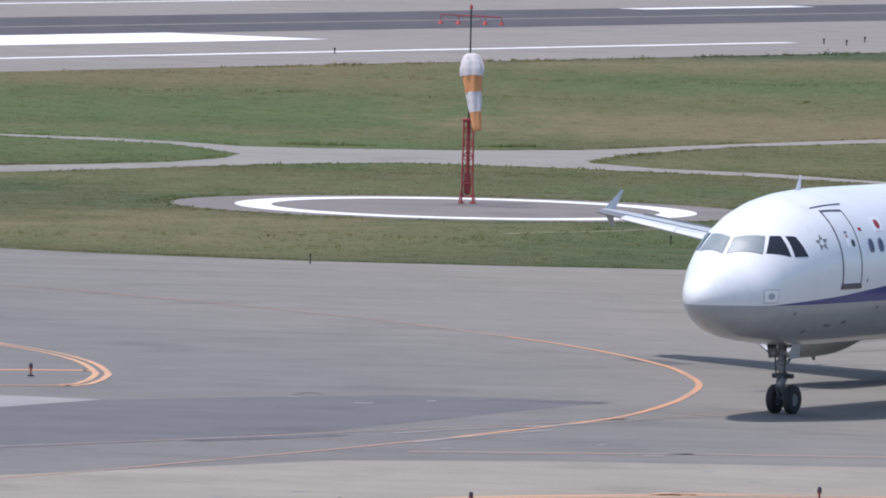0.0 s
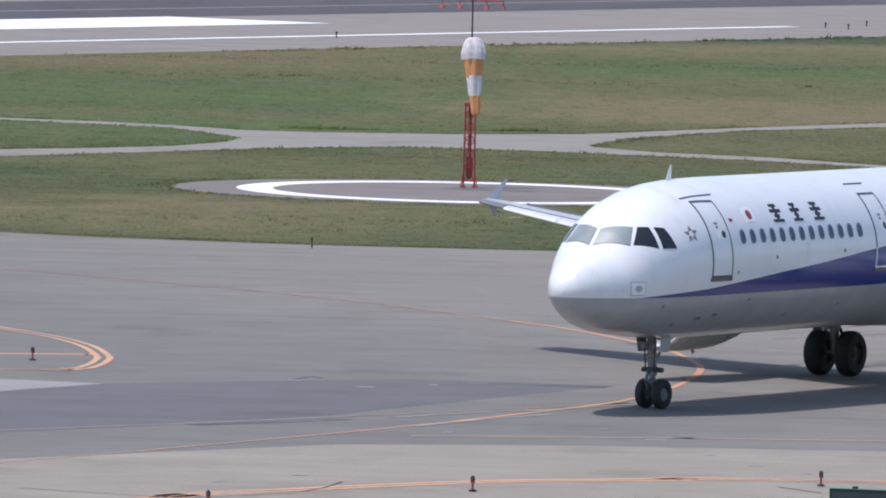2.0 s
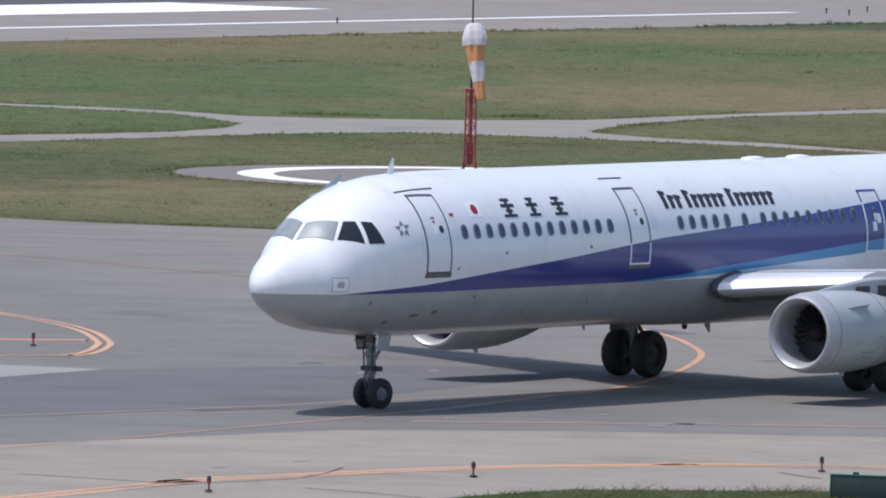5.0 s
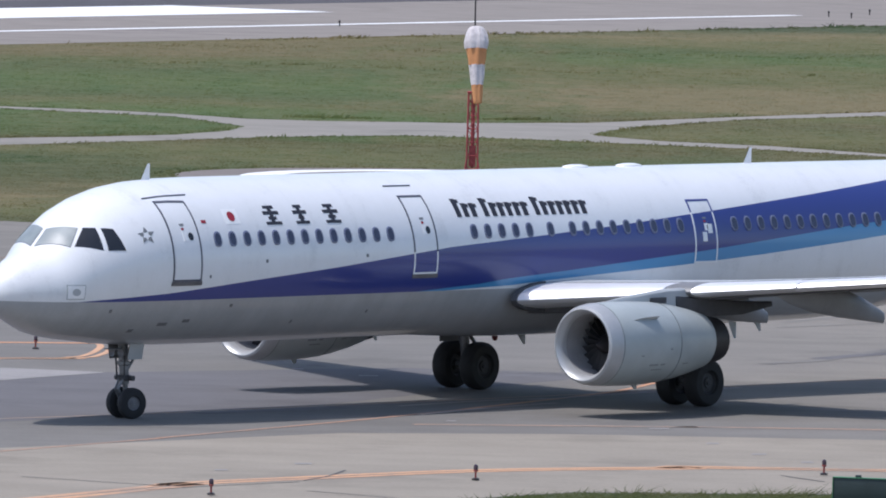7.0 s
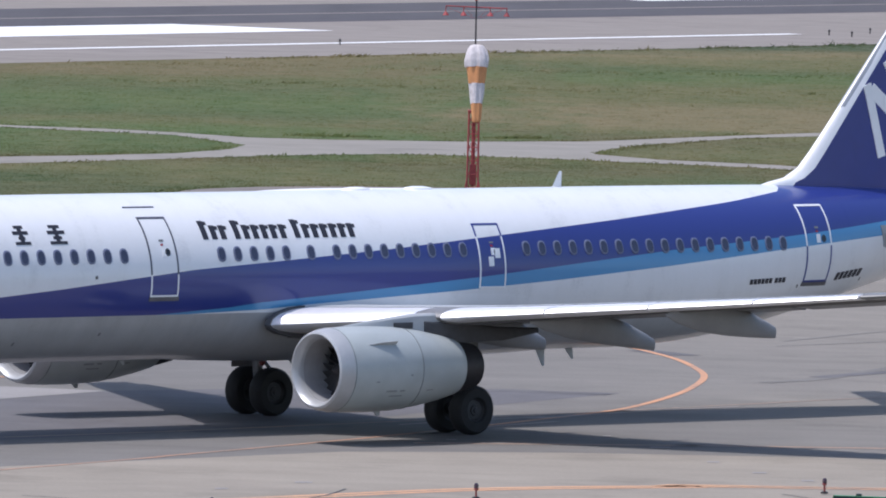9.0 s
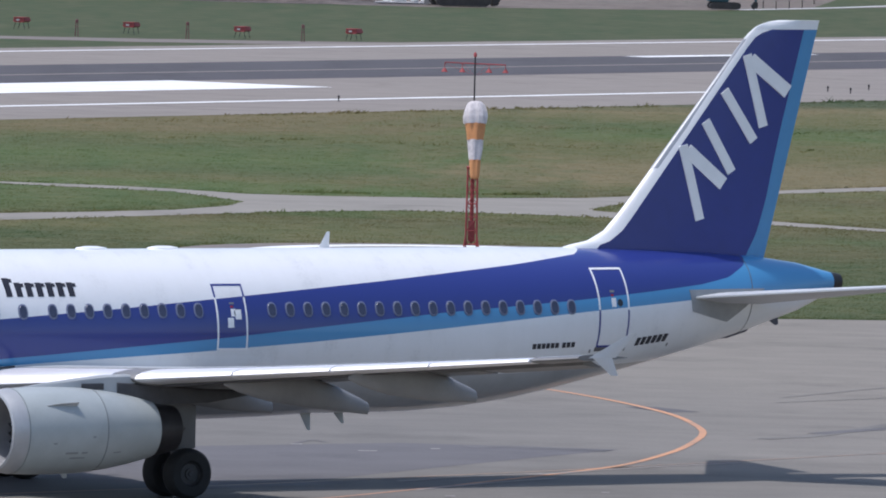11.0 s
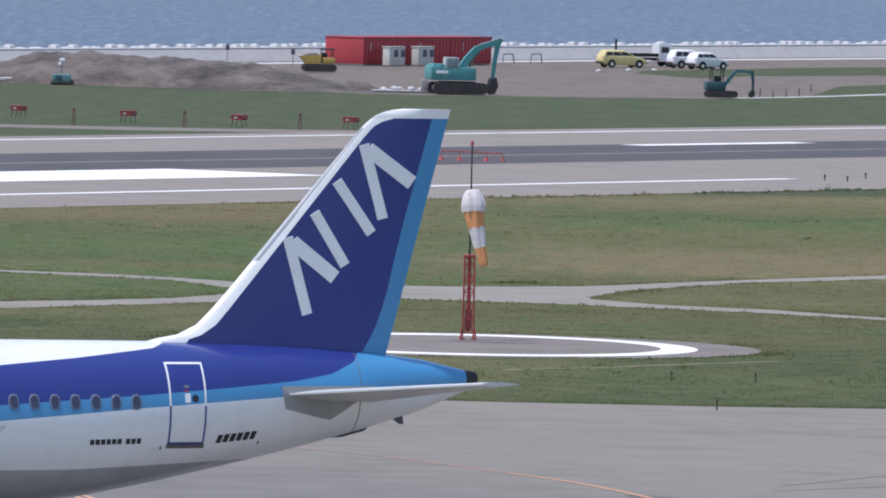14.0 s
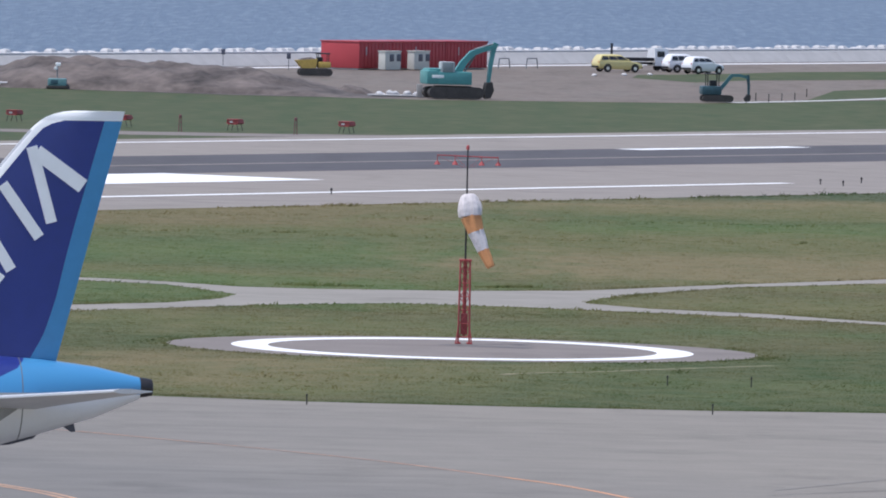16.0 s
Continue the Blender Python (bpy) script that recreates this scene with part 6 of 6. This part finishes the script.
part("case", box((1.4, 1.0, 0.55), (0, 0, 0.48), 0.10), TEAL_GREY, pump)
part("hatch", box((0.55, 0.03, 0.35), (-0.2, -0.51, 0.48), 0.01), TEAL_DARK, pump)
part("skid", box((1.6, 1.1, 0.2), (0, 0, 0.1), 0.03), TRACK, pump)
part("mast", rod((0, 0, 0.8), (0, 0, 1.75), 0.05), STEEL, pump)
part("lamp", box((0.4, 0.25, 0.30), (0.05, 0, 1.80), 0.08), WHITE_PAINT, pump)
part("lamp", box((0.26, 0.22, 0.22), (-0.12, 0, 1.52), 0.06), WHITE_PAINT, pump)
pipe0 = thing("drain_pipe", pose(-33.6, 868.5, 0.05, 0, 0, 6), "pale plastic drain pipe lying on the soil", "pipe", "drain pipes")
part("tube", turned([(-1.5, 0.10), (1.5, 0.10), (1.5, 0.08), (-1.5, 0.08)], 14, "X", (0, 0, 0.10), closed=True), PALE, pipe0)
part("collar", turned([(1.35, 0.125), (1.52, 0.125), (1.52, 0.09), (1.35, 0.09)], 14, "X", (0, 0, 0.10), closed=True), PALE, pipe0)
copy_thing(pipe0, pose(-33.2, 868.9, 0.05, 0, 0, 3))
copy_thing(pipe0, pose(-33.4, 868.7, 0.22, 0, 0, 5))
for x, y in ((5.0, 990), (7.4, 993)):
    b = thing("barrier", pose(x, y, 0.06, 0, 0, 56), "grey tubular barrier frame on bare earth", "barrier", "tubular barriers")
    for s in (-0.9, 0.9):
        part("leg", rod((s, 0, 0), (s * 0.8, 0, 0.85), 0.05, sides=6), STEEL, b)
    part("top_rail", rod((-0.72, 0, 0.85), (0.72, 0, 0.85), 0.05, sides=6), STEEL, b)

peg0 = thing("track_peg", pose(23.6, 879.3, 0.03), "thin dark wooden peg beside the pale track", "peg", "track pegs")
part("shaft", box((0.07, 0.07, 0.62), (0, 0, 0.31), 0.01), DARK_METAL, peg0)
for x, y in ((24.5, 876.5), (25.6, 880.0), (26.7, 884.0), (28.1, 900.0)):
    copy_thing(peg0, pose(x, y, 0.03))
board0 = thing("marker_board", pose(-13.0, 959.3, 0.03), "small dark marker board on a thin post", "sign", "marker boards")
part("post", rod((0, 0, 0), (0, 0, 1.2), 0.035, sides=6), STEEL, board0)
part("board", box((0.34, 0.05, 0.46), (0, -0.03, 1.2), 0.02), SEAM, board0)
copy_thing(board0, pose(-18.7, 973.3, 0.03))
stub = thing("steel_post", pose(14.5, 1013.7, 0.03), "dark upright steel post behind the yellow car", "post")
part("shaft", box((0.20, 0.20, 1.95), (0, 0, 0.975), 0.03), DARK_METAL, stub)
part("cap", box((0.26, 0.26, 0.06), (0, 0, 1.97), 0.01), DARK_METAL, stub)
for x, y in ((12.4, 966.0), (15.0, 972.0), (17.2, 975.0)):
    copy_thing(stone0, pose(x, y, 0.10, 0, 0, x * 20) @ Matrix.Diagonal((0.8, 0.8, 0.6, 1)))

# ---- wear on the pavement ----
WORN_GRASS = plain("worn_dry_grass", (0.16, 0.145, 0.08), 0.9, grain=0.45, scale=0.8, fine=6.0)
stripe("worn_grass_track", [(2.2, 404.8), (3.0, 406.3), (5.5, 408.6), (7.9, 411.9), (12, 417)], 0.45, 0.006, WORN_GRASS, "narrow worn track of dry grass across the meadow")
# Faded guide line paint with the glint on it mixed into the colour.
LINE_GLINT = plain("faded_line_with_glint", (0.275, 0.245, 0.225), 0.85, grain=0.25, scale=0.5, fine=5.0)
TYRE_MARK = plain("tyre_mark_rubber", (0.158, 0.146, 0.132), 0.85, grain=0.3, scale=0.3, fine=4.0)
CRACK = plain("sealed_crack", (0.06, 0.06, 0.062), 0.8)
for k, pts in enumerate(([(-6.6, 258.6), (-5.2, 260.3), (-3.2, 262.4)], [(-3.1, 262.9), (-2.6, 264.4), (-2.2, 266.6)], [(7.9, 268.2), (8.4, 267.2), (8.85, 266.4)], [(-9.5, 262), (-7.6, 260.9), (-5.6, 259.8)],
                         [(9.5, 331), (14, 336), (20, 342)], [(-3, 259.5), (-1.2, 258.0), (0.2, 256.5)])):
    stripe("sealed_crack", pts, 0.07, 0.015, CRACK, "dark sealed crack in the pavement")
for x, y, w in ((5.1, 284.0, 0.5), (6.4, 278.9, 0.3), (7.4, 275.3, 0.35), (8.5, 272.8, 0.3), (0.1, 285.2, 0.25), (4.0, 288.0, 0.2), (-3.4, 268.3, 0.4), (-5.2, 265.5, 0.3), (-4.0, 305.5, 0.3), (-0.3, 304.8, 0.25), (-2.2, 303.2, 0.5)):
    sheet("paint_fleck", [(x, y), (x + w, y + 0.1), (x + w, y + 0.5), (x, y + 0.4)], 0.015, PALE_WEDGE, "pale paint fleck on the pavement", "paint fleck")
# Pale stripes painting where the faded guide line glints.
for k, (p, q) in enumerate((((-1.1, 290.9), (2.6, 295.5)), ((-0.6, 287.6), (2.9, 293.7)), ((2.2, 294.6), (7.8, 302.0)))):
    stripe("glinting_faded_line", [p, ((p[0] + q[0]) / 2, (p[1] + q[1]) / 2 + 0.3), q], 0.20, 0.0145, LINE_GLINT, "piece of faded guide line with its glint painted pale")


STAIN = plain("dark_stain", (0.105, 0.098, 0.098), 0.8, grain=0.4, scale=0.4, fine=3.0)
for pts, wide in (([(-6.2, 286.3), (-5.2, 287.2), (-4.3, 288.1), (-3.4, 289.0), (-2.5, 290.0)], 0.9), ([(0.7, 306.3), (1.6, 306.7), (2.5, 306.5), (4.4, 305.8)], 0.8), ([(5.6, 327.3), (6.2, 326.2), (6.8, 325.2)], 1.0),
                  ([(0.1, 428.6), (1.0, 428.0), (2.0, 427.6), (3.4, 427.0)], 0.9), ([(-3.9, 306.0), (-3.5, 307.6), (-3.1, 306.9)], 0.14), ([(10.2, 316.0), (11.2, 317.6), (12.6, 319.8), (16, 326)], 0.6)):
    stripe("pavement_stain", pts, wide, 0.0118, STAIN, "dark rubbed stain on the pavement")
stripe("tyre_mark", [(9.8, 333.9), (11.6, 337.6), (13.0, 340.4), (20, 352)], 0.16, 0.0115, TYRE_MARK, "faint dark curved tyre mark on asphalt")
stripe("tyre_mark", [(8.7, 312.9), (10.3, 315.4), (12.3, 320.9), (18, 334)], 0.5, 0.0115, TYRE_MARK, "faint dark curved tyre mark on asphalt")


# ---- grass blades ----
def inside(poly, x, y):
    c = np.zeros(len(x), bool)
    for (x0, y0), (x1, y1) in zip(poly, poly[1:] + poly[:1]):
        if y0 != y1:
            c ^= ((y0 > y) != (y1 > y)) & (x < (x1 - x0) * (y - y0) / (y1 - y0) + x0)
    return c


def grass_field(name, y0, y1, count, keep, low, tall, wide, seed):
    r = np.random.RandomState(seed)
    y = y0 + (y1 - y0) * r.rand(count)
    x = (r.rand(count) * 2 - 1) * (y * 0.0405 + 2.5)
    ok = keep(x, y)
    return grass_blades(name, x[ok], y[ok], low, tall, wide, 2.0, r)


def grass_blades(name, x, y, low, tall, wide, laid, r):
    n = len(x)
    clump = np.array([noise.noise(Vector((a * 0.45, b * 0.25, 2.0))) for a, b in zip(x, y)])
    size = low + (tall - low) * r.rand(n) ** 2 * np.clip(0.75 + 0.9 * clump, 0.2, 1.6)
    size *= np.where(r.rand(n) < 0.02, 1.9, 1.0)
    co = np.empty((n, 3, 3, 3))
    for k in range(3):
        a = 2.77 + r.randn(n) * 0.7
        w = wide * (0.6 + 0.8 * r.rand(n))
        px, py = x + r.randn(n) * 0.12, y + r.randn(n) * 0.12
        dx, dy = np.cos(a) * w, np.sin(a) * w
        h = size * (0.6 + 0.5 * r.rand(n))
        co[:, k, 0] = np.stack([px - dx, py - dy, np.full(n, -0.01)], 1)
        co[:, k, 1] = np.stack([px + dx, py + dy, np.full(n, -0.01)], 1)
        lean = h * laid * (1.0 + 2.0 * r.rand(n))
        way = 1.2 + r.randn(n) * 0.65  # leaned away from the camera so lit tops show, not dark undersides
        co[:, k, 2] = np.stack([px + np.cos(way) * lean, py + np.sin(way) * lean, h], 1)
    co = co.reshape(-1, 3)
    data = bpy.data.meshes.new(name)
    t = len(co) // 3
    data.vertices.add(len(co))
    data.vertices.foreach_set("co", co.ravel().astype(np.float32))
    data.loops.add(len(co))
    data.loops.foreach_set("vertex_index", np.arange(len(co), dtype=np.int32))
    data.polygons.add(t)
    data.polygons.foreach_set("loop_start", np.arange(0, len(co), 3, dtype=np.int32))
    data.update()
    data.validate()
    data.materials.append(BLADES)
    return tagged(new(name, data), "rough mixed green and straw-coloured grass blades", "grass", kind="stuff")


def verge(name, lines, per_metre, low, tall, wide, spread, seed, keep):
    """Taller uncut tufts along the edges of the paving, in clumps."""
    r = np.random.RandomState(seed)
    xs, ys = [], []
    for line in lines:
        for (x0, y0), (x1, y1) in zip(line, line[1:]):
            n = int(math.hypot(x1 - x0, y1 - y0) * per_metre)
            k = r.rand(n)
            xs.append(x0 + (x1 - x0) * k + r.randn(n) * spread)
            ys.append(y0 + (y1 - y0) * k + r.randn(n) * spread)
    x, y = np.concatenate(xs), np.concatenate(ys)
    ok = keep(x, y) & (np.array([noise.noise(Vector((a * 0.3, b * 0.12, 7.0))) for a, b in zip(x, y)]) > -0.12 + 0.2 * r.randn(len(x))) & (np.abs(x) < y * 0.0405 + 3)
    return grass_blades(name, x[ok], y[ok], low, tall, wide, 0.9, r)


def off_paving(x, y):
    edge = np.interp(x, [-60, -14.7, -4.3, 2, 9, 14.8, 60], [389, 385.8, 381.8, 381.5, 381.7, 382.8, 386])
    pad = ((x - PADC[0]) / 10.9) ** 2 + ((y - PADC[1]) / 10.2) ** 2 > 1
    return (y > edge) & pad & ~inside(SERVICE_ROAD, x, y)


grass_field("meadow_grass", 381, 470, 45000, off_paving, 0.008, 0.022, 0.06, 1)
grass_field("meadow_grass", 455, 650, 60000, lambda x, y: off_paving(x, y) & ((x - NEAR[0]) * N.x + (y - NEAR[1]) * N.y < -12.7), 0.008, 0.018, 0.10, 2)
grass_field("near_grass", 250, 262.3, 9000, lambda x, y: (x > 0.6) & (y < np.interp(x, [0.6, 1, 3, 8.7, 40], [257.8, 258.3, 260.8, 262, 266])), 0.04, 0.22, 0.02, 3)
off_runway = lambda x, y: off_paving(x, y) & ((x - NEAR[0]) * N.x + (y - NEAR[1]) * N.y < -12.6)
verge("road_verge", [SERVICE_ROAD + SERVICE_ROAD[:1], [(PADC[0] + 11.0 * math.cos(k * 0.1), PADC[1] + 10.3 * math.sin(k * 0.1)) for k in range(64)]], 26, 0.02, 0.12, 0.04, 0.5, 5, off_paving)
verge("runway_verge", [[along(NEAR, -40, -13.0), along(NEAR, 40, -13.0)]], 16, 0.02, 0.24, 0.07, 0.6, 6, off_runway)
verge("weed_clumps", [[(-12.9, 549), (-12.5, 549.2)], [(-11.9, 551.2), (-11.5, 551.6)], [(-7.6, 551), (-7.2, 551.4)], [(1.5, 486.5), (4.0, 487.5)], [(-6.5, 484), (-3.5, 484.5)]], 40, 0.06, 0.22, 0.05, 0.25, 9, off_runway)
verge("taxiway_verge", [[(-30, 387.2), (-14.7, 386.0), (-4.3, 382.0), (2, 381.7), (9, 381.9), (14.8, 383.0), (30, 384.2)]], 50, 0.02, 0.10, 0.025, 0.25, 7, off_paving)
verge("meadow_tufts", [[(-18, 395), (-2, 401), (10, 398), (18, 404)], [(-5.8, 390.3), (-4.1, 391.9), (-2.2, 395.4), (0.5, 401.9)], [(2.2, 405.4), (5.5, 407.8), (7.9, 411.0)], [(-22, 548), (25, 552)], [(-20, 575), (26, 580)]], 7, 0.04, 0.16, 0.04, 1.6, 8, off_runway)


# ---- motion ----
# seconds, place of the nose wheels and heading of the airliner, degrees
PLANE_ROWS = [
    (0.0, 9.05, 303.11, 60.21),
    (0.5, 8.20, 301.61, 60.27),
    (1.0, 7.33, 300.13, 60.25),
    (1.5, 6.42, 298.67, 60.12),
    (2.0, 5.49, 297.24, 59.87),
    (2.5, 4.51, 295.82, 59.45),
    (3.0, 3.41, 294.41, 58.81),
    (3.5, 2.24, 293.00, 57.96),
    (4.0, 1.00, 291.58, 56.90),
    (4.5, -0.30, 290.18, 55.68),
    (5.0, -1.68, 288.81, 54.37),
    (5.5, -3.11, 287.49, 53.00),
    (6.0, -4.60, 286.22, 51.58),
    (6.5, -6.16, 284.99, 50.09),
    (7.0, -7.76, 283.81, 48.57),
    (7.5, -9.40, 282.67, 47.02),
    (8.0, -11.11, 281.58, 45.43),
    (8.5, -12.88, 280.56, 43.74),
    (9.0, -14.73, 279.62, 41.91),
    (9.5, -16.63, 278.74, 39.97),
    (10.0, -18.59, 277.90, 37.92),
    (10.5, -20.59, 277.13, 35.79),
    (11.0, -22.65, 276.42, 33.64),
    (11.5, -24.75, 275.79, 31.49),
    (12.0, -26.90, 275.22, 29.36),
    (12.5, -29.13, 274.78, 27.16),
    (13.0, -31.40, 274.43, 24.96),
    (13.5, -33.69, 274.15, 22.79),
    (14.0, -36.02, 273.91, 20.65),
    (14.5, -38.36, 273.72, 18.59),
    (15.0, -40.72, 273.58, 16.60),
    (15.5, -43.06, 273.52, 14.64),
    (16.0, -45.38, 273.52, 12.67),
]


def motions():
    walk(airliner, [(t, pose(x - 5.07 * math.cos(radians(h)), y - 5.07 * math.sin(radians(h)), 0, 0, 0, h)) for t, x, y, h in PLANE_ROWS])
    for (ob, _), rows in zip(SOCK_PARTS, sock_rows()):
        walk(ob, rows)
    ts = [r[0] for r in PLANE_ROWS]
    at = lambda t, k: float(np.interp(t, ts, [r[k] for r in PLANE_ROWS]))
    way, steps, last = 0.0, [], None
    for i in range(161):
        t = i / 10
        p = Vector((at(t, 1), at(t, 2)))
        if last is not None:
            way += (p - last).length
        a, b = max(0.0, t - 0.4), min(16.0, t + 0.4)
        d = Vector((at(a, 1) - at(b, 1), at(a, 2) - at(b, 2)))
        steps.append((t, way, math.degrees(math.atan2(d.y, d.x)) - at(t, 3)))
        last = p
    for w, s in NOSE_WHEELS:
        walk(w, [(t, pose(5.07 - s * 0.25 * math.sin(radians(r)), s * 0.25 * math.cos(radians(r)), 0.385, 0, -math.degrees(k / 0.385), r)) for t, k, r in steps])
    for w, y in MAIN_WHEELS:
        walk(w, [(t, pose(21.98, y, 0.62, 0, -math.degrees(k * math.cos(radians(r)) / 0.62), 0)) for t, k, r in steps])


motions()
